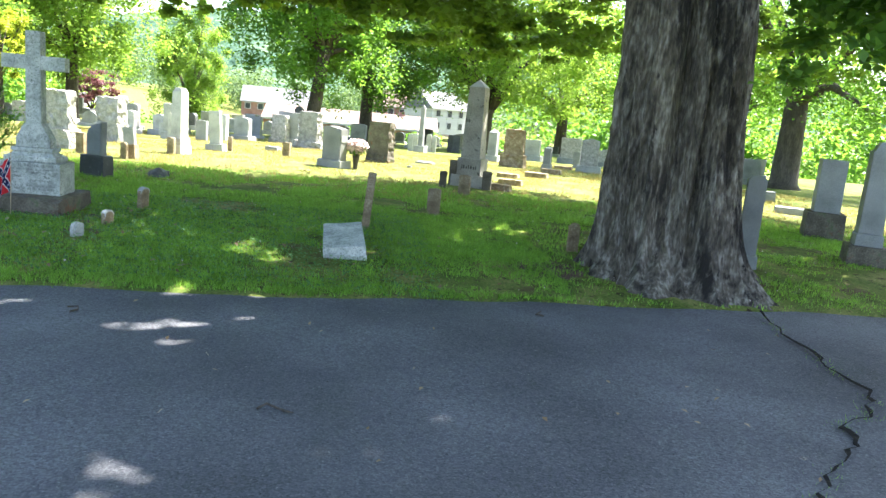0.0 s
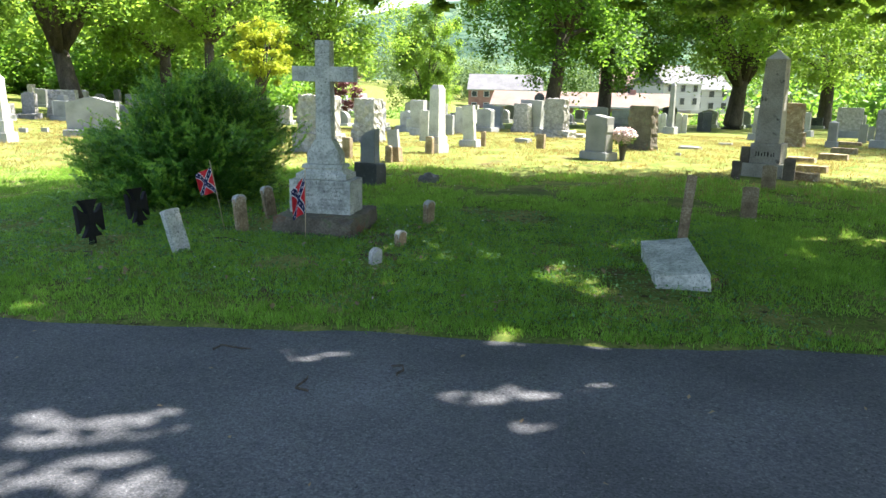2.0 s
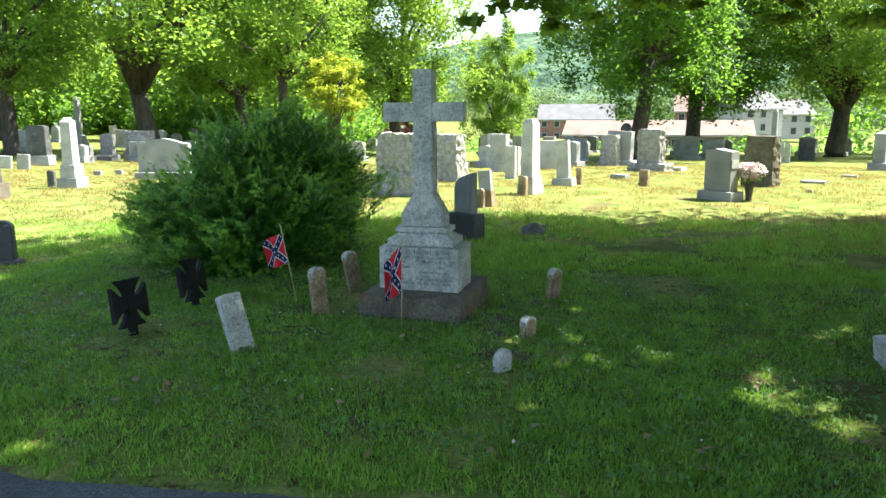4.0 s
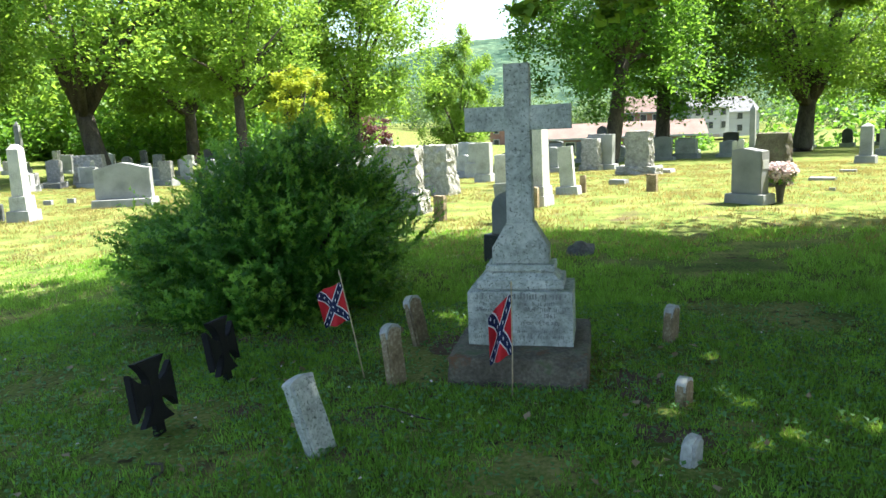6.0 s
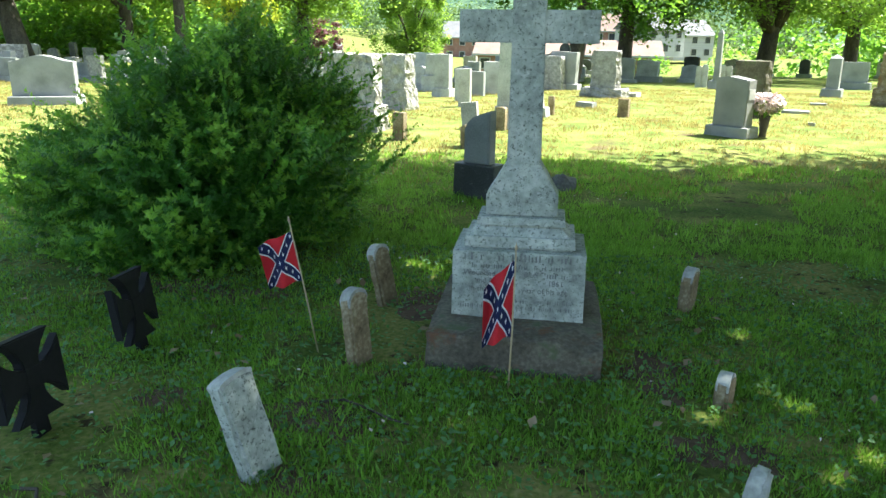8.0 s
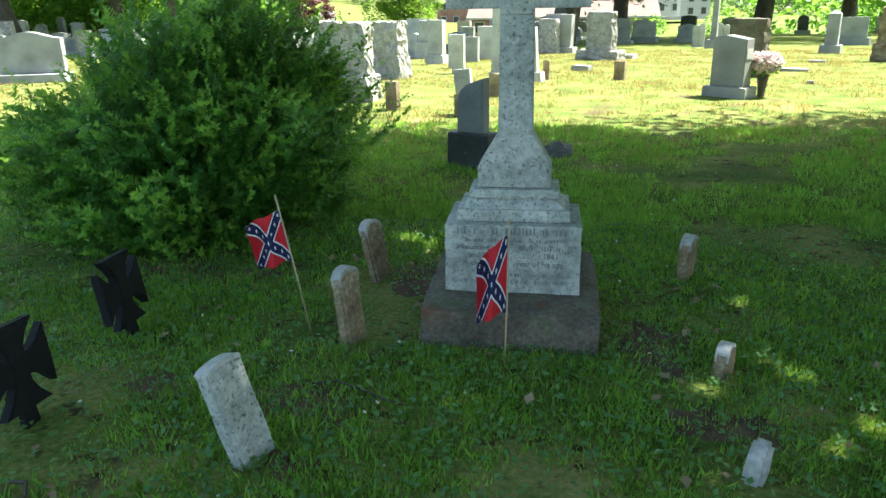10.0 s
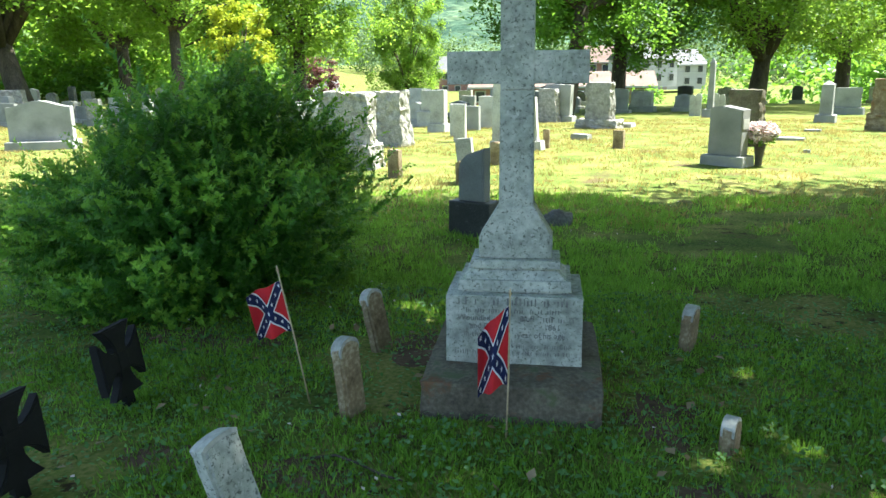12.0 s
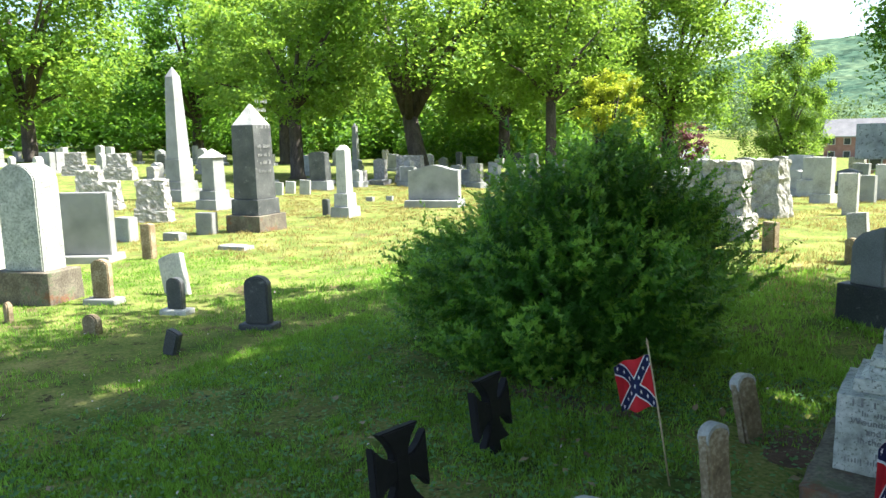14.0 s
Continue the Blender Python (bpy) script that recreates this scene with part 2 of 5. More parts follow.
def prism(w, d, h, z0=0.0, taper=1.0, taper_d=None, bevel=0.008, bm=None, x0=0.0, y0=0.0):
    """A bevelled block, w wide, d deep, h high, narrowed at its top by taper."""
    b2 = bmesh.new()
    bmesh.ops.create_cube(b2, size=1.0)
    td = taper if taper_d is None else taper_d
    for v in b2.verts:
        top = v.co.z > 0
        v.co = Vector((v.co.x * w * (taper if top else 1) + x0, v.co.y * d * (td if top else 1) + y0, z0 + (h if top else 0)))
    if bevel:
        bmesh.ops.bevel(b2, geom=list(b2.edges), offset=bevel, segments=2, affect="EDGES", profile=0.6)
    if bm is None:
        return b2
    me = bpy.data.meshes.new("tmp")
    b2.to_mesh(me)
    bm.from_mesh(me)
    b2.free()
    bpy.data.meshes.remove(me)
    return bm


def slab_shape(outline, d, bevel=0.008):
    """An upright slab with the outline (x, z), d thick, centred on y = 0."""
    bm = bmesh.new()
    f = [bm.verts.new((x, -d / 2, z)) for x, z in outline]
    face = bm.faces.new(f)
    ext = bmesh.ops.extrude_face_region(bm, geom=[face])
    for v in ext["geom"]:
        if isinstance(v, bmesh.types.BMVert):
            v.co.y = d / 2
    bmesh.ops.recalc_face_normals(bm, faces=list(bm.faces))
    if bevel:
        rim = [e for e in bm.edges if len(e.link_faces) == 2 and e.calc_face_angle(0) > 1.2 and abs(e.verts[0].co.y - e.verts[1].co.y) < 1e-5]
        bmesh.ops.bevel(bm, geom=rim, offset=bevel, segments=2, affect="EDGES")
    return bm


def rough_block(w, d, h, z0=0.0, amp=0.05, cuts=7, seed=0.0, taper=0.94, faces="all"):
    """A rock-faced block: a box cut fine and broken up by noise."""
    bm = bmesh.new()
    bmesh.ops.create_cube(bm, size=1.0)
    bmesh.ops.subdivide_edges(bm, edges=list(bm.edges), cuts=cuts, use_grid_fill=True)
    for v in bm.verts:
        p = v.co.copy()
        t = 1 + (taper - 1) * (p.z + 0.5)
        q = Vector((p.x * w * t, p.y * d * t, (p.z + 0.5) * h))
        s = Vector((q.x * 8 + seed * 7.3, q.y * 8 - seed * 3.1, q.z * 8 + seed))
        n = noise.noise_vector(s) * 0.7 + noise.noise_vector(s * 2.7) * 0.5
        edge = max(abs(p.x), abs(p.y)) > 0.49
        if faces == "sides" and abs(p.y) > 0.49 and abs(p.x) < 0.45:
            n = n * 0.06
        v.co = q + n * amp * (1.0 if edge else 0.55)
        v.co.z = max(v.co.z, 0) + z0
    return bm


def tube(points, radii, seg=8, bm=None):
    """A tapered round limb along points."""
    bm = bm or bmesh.new()
    rings = []
    for i, p in enumerate(points):
        a = Vector(points[max(i - 1, 0)])
        b = Vector(points[min(i + 1, len(points) - 1)])
        q = (b - a).to_track_quat("Z", "Y")
        rings.append([bm.verts.new(Vector(p) + q @ Vector((math.cos(2 * math.pi * k / seg) * radii[i], math.sin(2 * math.pi * k / seg) * radii[i], 0))) for k in range(seg)])
    for r0, r1 in zip(rings, rings[1:]):
        for k in range(seg):
            bm.faces.new((r0[k], r0[(k + 1) % seg], r1[(k + 1) % seg], r1[k]))
    bm.faces.new(rings[-1]), bm.faces.new(rings[0][::-1])
    return bm


def leaves(name, centres, size, mat, aspect=0.62, droop=0.25, up=0.6):
    """Folded leaves, one at each centre, turned at random."""
    n = len(centres)
    along = RNG.normal(size=(n, 3))
    along[:, 2] = along[:, 2] * 0.6 - droop
    along /= np.linalg.norm(along, axis=1)[:, None]
    ref = RNG.normal(size=(n, 3))
    ref[:, 2] += up * 3
    side = np.cross(along, ref)
    side /= np.linalg.norm(side, axis=1)[:, None] + 1e-9
    nor = np.cross(side, along)
    s = (size * RNG.uniform(0.65, 1.25, n))[:, None]
    c = np.asarray(centres)
    base, tip = c - along * s * 0.5, c + along * s * 0.5
    l = c + side * s * aspect * 0.5 + nor * s * 0.10 - along * s * 0.06
    r = c - side * s * aspect * 0.5 + nor * s * 0.10 - along * s * 0.06
    v = np.stack([base, l, tip, r], axis=1).reshape(-1, 3)
    i = np.arange(n)[:, None] * 4
    f = np.concatenate([i + np.array([[0, 2, 1]]), i + np.array([[0, 3, 2]])], axis=0)
    return mesh_of(name, v, f, mat)


# ---- ground ----


def smooth(a, b, x):
    t = np.clip((x - a) / (b - a), 0, 1)
    return t * t * (3 - 2 * t)


def edge_y(x):
    """The road's far edge."""
    return 5.75 + 0.121 * x + 0.03 * np.sin(x * 2.1) + 0.02 * np.sin(x * 5.3 + 1)


def height(x, y):
    """The lie of the land."""
    x, y = np.asarray(x, dtype=float), np.asarray(y, dtype=float)
    e = edge_y(x)
    z = 0.10 * smooth(e - 0.1, e + 1.3, y)
    z = z - 0.03 * np.clip(y - 16, 0, 36) - 3.2 * smooth(50, 82, y + 0.1 * x) * smooth(-60, -25, x)
    z = z - 0.022 * np.clip(-x - 4.5, 0, 13.5) * smooth(e, e + 3, y) + 0.03 * np.clip(-x - 18, 0, 90) * smooth(5, 20, y)
    z = z + 0.018 * np.sin(x * 1.3 + 0.4) * np.sin(y * 1.1) * smooth(e, e + 1.5, y)
    return z - 0.035 * (1 - smooth(e - 0.12, e + 0.02, y)) * smooth(-1.6, -1.4, y)


def gz(x, y):
    return float(height(x, y))


def axis(parts):
    out = []
    for a, b, step in parts:
        out.extend(np.arange(a, b, step))
    return np.array(out + [parts[-1][1]])


gx = axis([(-420, -60, 12), (-60, -14, 2), (-14, 7, 0.2), (7, 40, 2), (40, 420, 12)])
gy = axis([(-120, -8, 7), (-8, 4.6, 0.6), (4.6, 13, 0.14), (13, 30, 0.8), (30, 100, 2.5), (100, 460, 12)])
GX, GY = np.meshgrid(gx, gy)
nx, ny = len(gx), len(gy)
ids = np.arange(nx * ny).reshape(ny, nx)
quads = np.stack([ids[:-1, :-1], ids[:-1, 1:], ids[1:, 1:], ids[1:, :-1]], axis=-1).reshape(-1, 4)
ground = mesh_of("ground", np.stack([GX, GY, height(GX, GY)], axis=-1).reshape(-1, 3), quads, LAWN, True)
tagged(ground, "green lawn of a cemetery with worn bare patches", "lawn", kind="structure")

rx = axis([(-60, -8, 2.0), (-8, 6, 0.12), (6, 60, 2.0)])
rv = np.linspace(0, 1, 12)
RX, RV = np.meshgrid(rx, rv)
RY = -1.5 + RV * (edge_y(RX) + 0.02 * np.sin(RX * 17) + 0.015 * np.sin(RX * 41) + 1.5)
rid = np.arange(RX.size).reshape(RX.shape)
rq = np.stack([rid[:-1, :-1], rid[:-1, 1:], rid[1:, 1:], rid[1:, :-1]], axis=-1).reshape(-1, 4)
road = mesh_of("road", np.stack([RX, RY, 0.012 * np.sin(RX * 0.9) * np.sin(RY * 1.2) * 0.5 - 0.02 * RV ** 8], axis=-1).reshape(-1, 3), rq, ASPHALT, True)
tagged(road, "dark worn asphalt cemetery road with a crack", "road", kind="structure")

# ---- gravestones ----


def outline_of(top, w, h):
    """The outline of an upright tablet: flat, round, gothic, serpentine, shoulder or broken."""
    if top == "round":
        r = w / 2
        arc = [(r * math.cos(math.pi * i / 14), h - r * 0.75 + r * 0.75 * math.sin(math.pi * i / 14)) for i in range(15)]
        return [(-w / 2, 0), (w / 2, 0)] + arc
    if top == "low":
        arc = [(w / 2 * math.cos(math.pi * i / 12), h - 0.10 * w + 0.10 * w * math.sin(math.pi * i / 12)) for i in range(13)]
        return [(-w / 2, 0), (w / 2, 0)] + arc
    if top == "gothic":
        return [(-w / 2, 0), (w / 2, 0), (w / 2, h - 0.5 * w), (w * 0.40, h - 0.28 * w), (w * 0.22, h - 0.1 * w), (0, h), (-w * 0.22, h - 0.1 * w), (-w * 0.40, h - 0.28 * w), (-w / 2, h - 0.5 * w)]
    if top == "serpentine":
        arc = [(w / 2 - w * i / 16, h - 0.05 * w * (1 - math.cos(2 * math.pi * (i / 16 - 0.5)))) for i in range(17)]
        return [(-w / 2, 0), (w / 2, 0)] + arc
    if top == "slant":
        return [(-w / 2, 0), (w / 2, 0), (w / 2, h * 0.93), (-w * 0.12, h), (-w / 2, h * 0.96)]
    if top == "broken":
        return [(-w / 2, 0), (w / 2, 0), (w / 2, h), (w * 0.12, h * 0.93), (-w * 0.2, h * 0.86), (-w * 0.42, h * 0.74), (-w / 2, h * 0.60)]
    return [(-w / 2, 0), (w / 2, 0), (w / 2, h), (-w / 2, h)]


def place(x, y, rot=-25.0, lean=0.0, tip=0.0, sink=0.02):
    return pose(x, y, gz(x, y) - sink, lean, tip, rot)


def tablet(x, y, w, h, d, top, mat, label, rot=-25.0, base=None, base_mat=None, lean=0.0, tip=0.0):
    """A headstone: an upright tablet, on a base where base = (width, depth, height)."""
    t = thing("headstone", place(x, y, rot, lean, tip), label, "headstone", "headstones in the cemetery")
    z = 0.0
    if base:
        part("base", prism(base[0], base[1], base[2] + 0.02, 0, 0.97, bevel=0.015), base_mat or mat, t)
        z = base[2] + 0.02
    bm = slab_shape(outline_of(top, w, h), d, min(0.012, d * 0.12))
    bmesh.ops.translate(bm, verts=list(bm.verts), vec=(0, 0, z))
    part("tablet", bm, mat, t)
    return t


def footstone(x, y, w, h, d, mat, label, rot=-25.0, top="low", lean=0.0, tip=0.0, crown=None):
    """A small upright stone; crown: the stone of its paler top layer."""
    t = thing("footstone", place(x, y, rot, lean, tip, 0.05), label, "footstone", "small footstones in the grass")
    bm = slab_shape(outline_of(top, w, h + 0.05), d, 0.012)
    bmesh.ops.subdivide_edges(bm, edges=[e for e in bm.edges if e.calc_length() > 0.05], cuts=5, use_grid_fill=True)
    for v in bm.verts:
        v.co += noise.noise_vector(v.co * 16 + Vector((x, y, 0))) * 0.004 + noise.noise_vector(v.co * 55) * 0.0015
    part("body", bm, mat, t)
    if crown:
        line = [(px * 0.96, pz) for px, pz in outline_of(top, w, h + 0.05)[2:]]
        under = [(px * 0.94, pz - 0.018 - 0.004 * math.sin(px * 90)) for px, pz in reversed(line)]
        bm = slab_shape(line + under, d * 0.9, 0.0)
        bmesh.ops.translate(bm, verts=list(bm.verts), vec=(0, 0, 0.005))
        part("crown", bm, crown, t, "pale top layer")
    return t


def ledger(x, y, w, d, h, mat, label, rot=-25.0, lean=0.0, tip=0.0):
    ob = part("grave_slab", rough_block(w, d, h + 0.04, 0, 0.012, 5, x, 0.95), mat)
    ob.matrix_world = place(x, y, rot, lean, tip, 0.04)
    return tagged(ob, label, "grave slab", "flat grave slabs")


def rustic(x, y, w, h, d, mat, label, rot=-25.0, base=None, amp=0.05, faces="all"):
    t = thing("headstone", place(x, y, rot), label, "headstone", "rock-faced headstones")
    z = 0.0
    if base:
        part("base", rough_block(base[0], base[1], base[2] + 0.03, 0, amp * 0.8, 8, x + 3), mat, t)
        z = base[2]
    part("die", rough_block(w, d, h, z, amp, 11, x * 1.7 + y, 0.93, faces), mat, t)
    return t


def pillar(x, y, tiers, mat, label, rot=-25.0, tip_h=0.0, tip_w=None, urn=0.0, base_mat=None, cap_mat=None):
    """A stacked monument; tiers: (name, width, height, narrowing) from the ground up."""
    t = thing("monument", place(x, y, rot), label, "monument", "tall monuments")
    z, w_top = 0.0, 0.3
    for i, (name, w, h, taper) in enumerate(tiers):
        part(name, prism(w, w, h, z, taper, bevel=min(0.012, w * 0.04)), (base_mat or mat) if i == 0 else mat, t)
        z, w_top = z + h, w * taper
    if tip_h:
        part("cap", prism(tip_w or w_top, tip_w or w_top, tip_h, z, 0.04, bevel=0.0), cap_mat or mat, t)
    if urn:
        bm = bmesh.new()
        prof = [(0.5, 0), (0.5, 0.08), (0.2, 0.16), (0.16, 0.26), (0.42, 0.45), (0.48, 0.6), (0.3, 0.72), (0.36, 0.76), (0.14, 0.9), (0.03, 1.0)]
        tube([(0, 0, z + urn * b) for a, b in prof], [urn * 0.5 * a for a, b in prof], 14, bm)
        part("urn", bm, mat, t, smooth=True)
    return t


def boulder(x, y, w, h, d, label, seed):
    bm = bmesh.new()
    bmesh.ops.create_icosphere(bm, subdivisions=4, radius=1.0)
    for v in bm.verts:
        s = v.co * 1.6 + Vector((seed, seed * 0.7, 0))
        k = 1 + 0.28 * noise.noise(s) + 0.14 * noise.noise(s * 2.6) + 0.05 * noise.noise(s * 7)
        v.co = Vector((v.co.x * w / 2 * k, v.co.y * d / 2 * k, v.co.z * h * k))
    ob = part("boulder", bm, ROCK, smooth=True)
    ob.matrix_world = place(x, y, 20)
    return tagged(ob, label, "rock")


# stones round the cross
tablet(-3.82, 10.90, 0.25, 0.45, 0.12, "broken", GREY_GRANITE, "dark weathered broken headstone on a stepped base", -25, (0.41, 0.20, 0.29), DARK_GRANITE, 0, 0)
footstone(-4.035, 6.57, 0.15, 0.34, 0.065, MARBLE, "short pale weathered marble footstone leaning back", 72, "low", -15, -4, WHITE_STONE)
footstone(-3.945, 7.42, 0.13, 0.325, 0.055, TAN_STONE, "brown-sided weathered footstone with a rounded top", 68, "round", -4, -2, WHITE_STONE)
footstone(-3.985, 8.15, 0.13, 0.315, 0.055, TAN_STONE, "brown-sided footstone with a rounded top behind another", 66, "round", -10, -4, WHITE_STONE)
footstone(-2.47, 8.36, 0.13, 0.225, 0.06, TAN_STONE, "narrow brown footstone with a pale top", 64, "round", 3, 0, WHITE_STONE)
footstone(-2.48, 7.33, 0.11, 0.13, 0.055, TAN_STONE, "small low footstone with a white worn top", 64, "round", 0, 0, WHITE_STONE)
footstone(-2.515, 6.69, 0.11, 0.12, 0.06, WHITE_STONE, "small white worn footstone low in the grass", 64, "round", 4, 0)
footstone(-0.13, 8.12, 0.085, 0.60, 0.06, TAN_STONE, "tall narrow leaning marker post of worn stone", 0, "low", 0, 4)
footstone(0.72, 9.68, 0.164, 0.34, 0.098, TAN_STONE, "short square footstone of worn grey stone", -10, "low", 0, 0)
footstone(1.99, 7.63, 0.116, 0.30, 0.058, TAN_STONE, "rust-stained footstone with a pale rounded top", 0, "round", 0, 0)
boulder(-3.11, 11.33, 0.30, 0.15, 0.24, "low dark rounded rock in the lawn", 4.0)
# rows behind the cross
rustic(-6.10, 15.1, 0.86, 0.74, 0.26, RUSTIC, "wide rock-faced granite headstone with a rough top on a rock-faced base", -14, (1.0, 0.42, 0.34), 0.06, "all")
rustic(-6.31, 19.02, 0.68, 0.66, 0.34, RUSTIC, "tan rock-faced headstone behind the cross", -25, (0.78, 0.41, 0.41), 0.05, "all")
footstone(-5.20, 14.11, 0.177, 0.36, 0.106, TAN_STONE, "square tan footstone in the cemetery lawn", -25, "flat", 0, 0)
tablet(-6.75, 26.27, 0.45, 0.59, 0.36, "flat", WHITE_STONE, "white marble block headstone on a wider base", -20, (0.66, 0.54, 0.44), WHITE_STONE, 0, 0)
tablet(-5.32, 21.37, 0.34, 0.73, 0.14, "flat", WHITE_STONE, "plain white marble tablet among the rows", -20, None, WHITE_STONE, 0, 0)
tablet(-5.24, 23.80, 0.36, 0.63, 0.14, "flat", GREY_GRANITE, "light grey granite tablet among the rows", -20, None, GREY_GRANITE, 0, 0)
pillar(-3.92, 15.74, [("base", 0.34, 0.19, 0.97), ("pedestal", 0.30, 0.15, 0.96), ("shaft", 0.24, 0.90, 0.9), ("top", 0.20, 0.07, 0.7)], WHITE_STONE, "tall pale round-topped marble shaft on a stepped pedestal", -25, 0.00)
footstone(-3.99, 15.42, 0.159, 0.33, 0.095, TAN_STONE, "square grey footstone beside a shaft", -25, "low", 0, 0)
tablet(-4.19, 13.61, 0.21, 0.29, 0.08, "flat", WHITE_STONE, "small leaning white marble tablet on a base", -20, (0.25, 0.13, 0.24), TAN_STONE, 0, -6)
footstone(-4.25, 13.42, 0.124, 0.28, 0.074, TAN_STONE, "short square tan footstone", -25, "round", 0, 0)
tablet(-3.56, 17.58, 0.27, 0.73, 0.12, "flat", WHITE_STONE, "leaning white marble tablet on a square base", -20, (0.44, 0.22, 0.15), WHITE_STONE, 0, -4)
footstone(-3.31, 17.86, 0.112, 0.33, 0.067, TAN_STONE, "narrow grey footstone in the cemetery lawn", -25, "low", 0, 0)
tablet(-4.90, 24.68, 0.56, 0.85, 0.20, "flat", WHITE_STONE, "wide plain white marble headstone", -20, None, WHITE_STONE, 0, 0)
tablet(-6.09, 23.55, 0.41, 0.83, 0.21, "flat", WHITE_STONE, "pale upright marble headstone behind the rows", -20, (0.51, 0.31, 0.22), WHITE_STONE, 0, 0)
tablet(-5.07, 19.78, 0.26, 0.77, 0.10, "flat", WHITE_STONE, "narrow pale marble tablet beside a shaft", -20, None, WHITE_STONE, 0, 0)
tablet(-4.70, 30.60, 0.58, 0.74, 0.20, "flat", GREY_GRANITE, "grey granite tablet headstone on a low base", -20, (0.70, 0.35, 0.12), GREY_GRANITE, 0, 0)
rustic(-3.39, 27.95, 0.59, 0.84, 0.30, RUSTIC, "pale granite headstone with rough sides on a base", -25, (0.74, 0.37, 0.18), 0.04, "sides")
tablet(-3.08, 31.42, 0.36, 1.45, 0.18, "gothic", DARK_GRANITE, "dark pointed headstone in the cemetery lawn", -20, None, DARK_GRANITE, 0, 0)
rustic(-2.05, 24.49, 0.69, 0.96, 0.35, RUSTIC, "tall pale granite headstone with rough broken sides", -25, (1.13, 0.57, 0.22), 0.07, "sides")
ledger(-1.50, 25.14, 0.80, 0.40, 0.11, RUSTIC, "low broken rough stone beside a headstone", -25)
ledger(-2.64, 20.22, 0.38, 0.23, 0.11, GREY_GRANITE, "low grey slab in the lawn", -25)
footstone(-2.06, 18.09, 0.189, 0.32, 0.113, TAN_STONE, "square grey footstone in the lawn", -25, "flat", 0, 0)
tablet(-0.83, 15.34, 0.46, 0.66, 0.23, "slant", GREY_GRANITE, "grey granite headstone with a pale plaque", -38, (0.62, 0.35, 0.14), GREY_GRANITE, 0, 0)
rustic(0.12, 18.57, 0.60, 0.79, 0.30, BROWNSTONE, "brown headstone with a rough broken edge", -30, (0.64, 0.36, 0.20), 0.05, "sides")
pillar(1.91, 30.95, [("base", 0.45, 0.29, 0.97), ("shaft", 0.20, 1.51, 0.8)], GREY_GRANITE, "slender pale obelisk among small tablets", -25, 0.14)
tablet(1.55, 32.23, 0.20, 0.75, 0.06, "round", WHITE_STONE, "small round-topped white tablet beside an obelisk", -20, None, WHITE_STONE, 0, 0)
tablet(1.75, 32.22, 0.20, 0.80, 0.06, "round", WHITE_STONE, "small round-topped white tablet beside an obelisk", -20, None, WHITE_STONE, 0, 0)
tablet(2.32, 32.21, 0.22, 0.79, 0.06, "round", WHITE_STONE, "small round-topped white tablet beside an obelisk", -20, None, WHITE_STONE, 0, 0)
tablet(2.55, 32.23, 0.19, 0.75, 0.06, "round", WHITE_STONE, "small round-topped white tablet beside an obelisk", -20, None, WHITE_STONE, 0, 0)
tablet(3.63, 35.98, 0.24, 0.86, 0.07, "round", DARK_GRANITE, "dark round-topped tablet in the cemetery lawn", -20, None, DARK_GRANITE, 0, 0)
tablet(3.92, 35.94, 0.36, 0.86, 0.11, "flat", DARK_GRANITE, "dark flat-topped tablet in the cemetery lawn", -20, None, DARK_GRANITE, 0, 0)
pillar(4.24, 26.99, [("base", 0.53, 0.24, 0.97), ("shaft", 0.32, 0.82, 0.95)], GREY_GRANITE, "square granite pillar with a low cap on a base", -25, 0.10)
# the white stone of this cap stands for sunlight on the tip
pillar(1.72, 13.70, [("plinth", 0.60, 0.23, 0.98), ("base", 0.45, 0.30, 0.98), ("shaft", 0.36, 1.25, 0.8)], OBELISK_STONE, "tall tapered granite obelisk on a lettered base", -25, 0.13, cap_mat=WHITE_STONE)
rustic(4.29, 23.24, 0.63, 0.80, 0.25, TAN_STONE, "rough-edged granite headstone behind an obelisk", -25, (0.79, 0.40, 0.38), 0.05, "sides")
footstone(1.14, 12.94, 0.121, 0.28, 0.073, BROWNSTONE, "dark weathered footstone in front of an obelisk", -20, "low", 0, 0)
footstone(1.37, 13.61, 0.128, 0.45, 0.077, BROWNSTONE, "dark weathered footstone in front of an obelisk", -20, "low", 0, 0)
footstone(1.39, 11.97, 0.174, 0.33, 0.104, TAN_STONE, "grey footstone in front of an obelisk", -20, "low", 0, 0)
footstone(1.94, 13.24, 0.158, 0.33, 0.095, BROWNSTONE, "dark weathered footstone in front of an obelisk", -20, "low", 0, 0)
ledger(1.34, 20.00, 0.50, 0.25, 0.06, GREY_GRANITE, "low weathered slab in the lawn", -25)
ledger(2.58, 22.71, 0.35, 0.18, 0.06, GREY_GRANITE, "low weathered slab in the lawn", -25)
ledger(0.78, 17.20, 0.10, 0.06, 0.05, GREY_GRANITE, "small flat marker in the lawn", -25)
ledger(2.20, 13.44, 0.44, 0.22, 0.11, TAN_STONE, "sloping ledger stone beside an obelisk", -25)
ledger(2.63, 14.63, 0.47, 0.23, 0.10, TAN_STONE, "sloping ledger stone beside an obelisk", -25)
ledger(2.89, 16.32, 0.48, 0.24, 0.09, TAN_STONE, "sloping ledger stone beside an obelisk", -25)
ledger(3.79, 17.54, 0.54, 0.27, 0.13, TAN_STONE, "sloping ledger stone beside an obelisk", -25)
ledger(4.86, 20.46, 0.55, 0.27, 0.13, TAN_STONE, "sloping ledger stone beside an obelisk", -25)
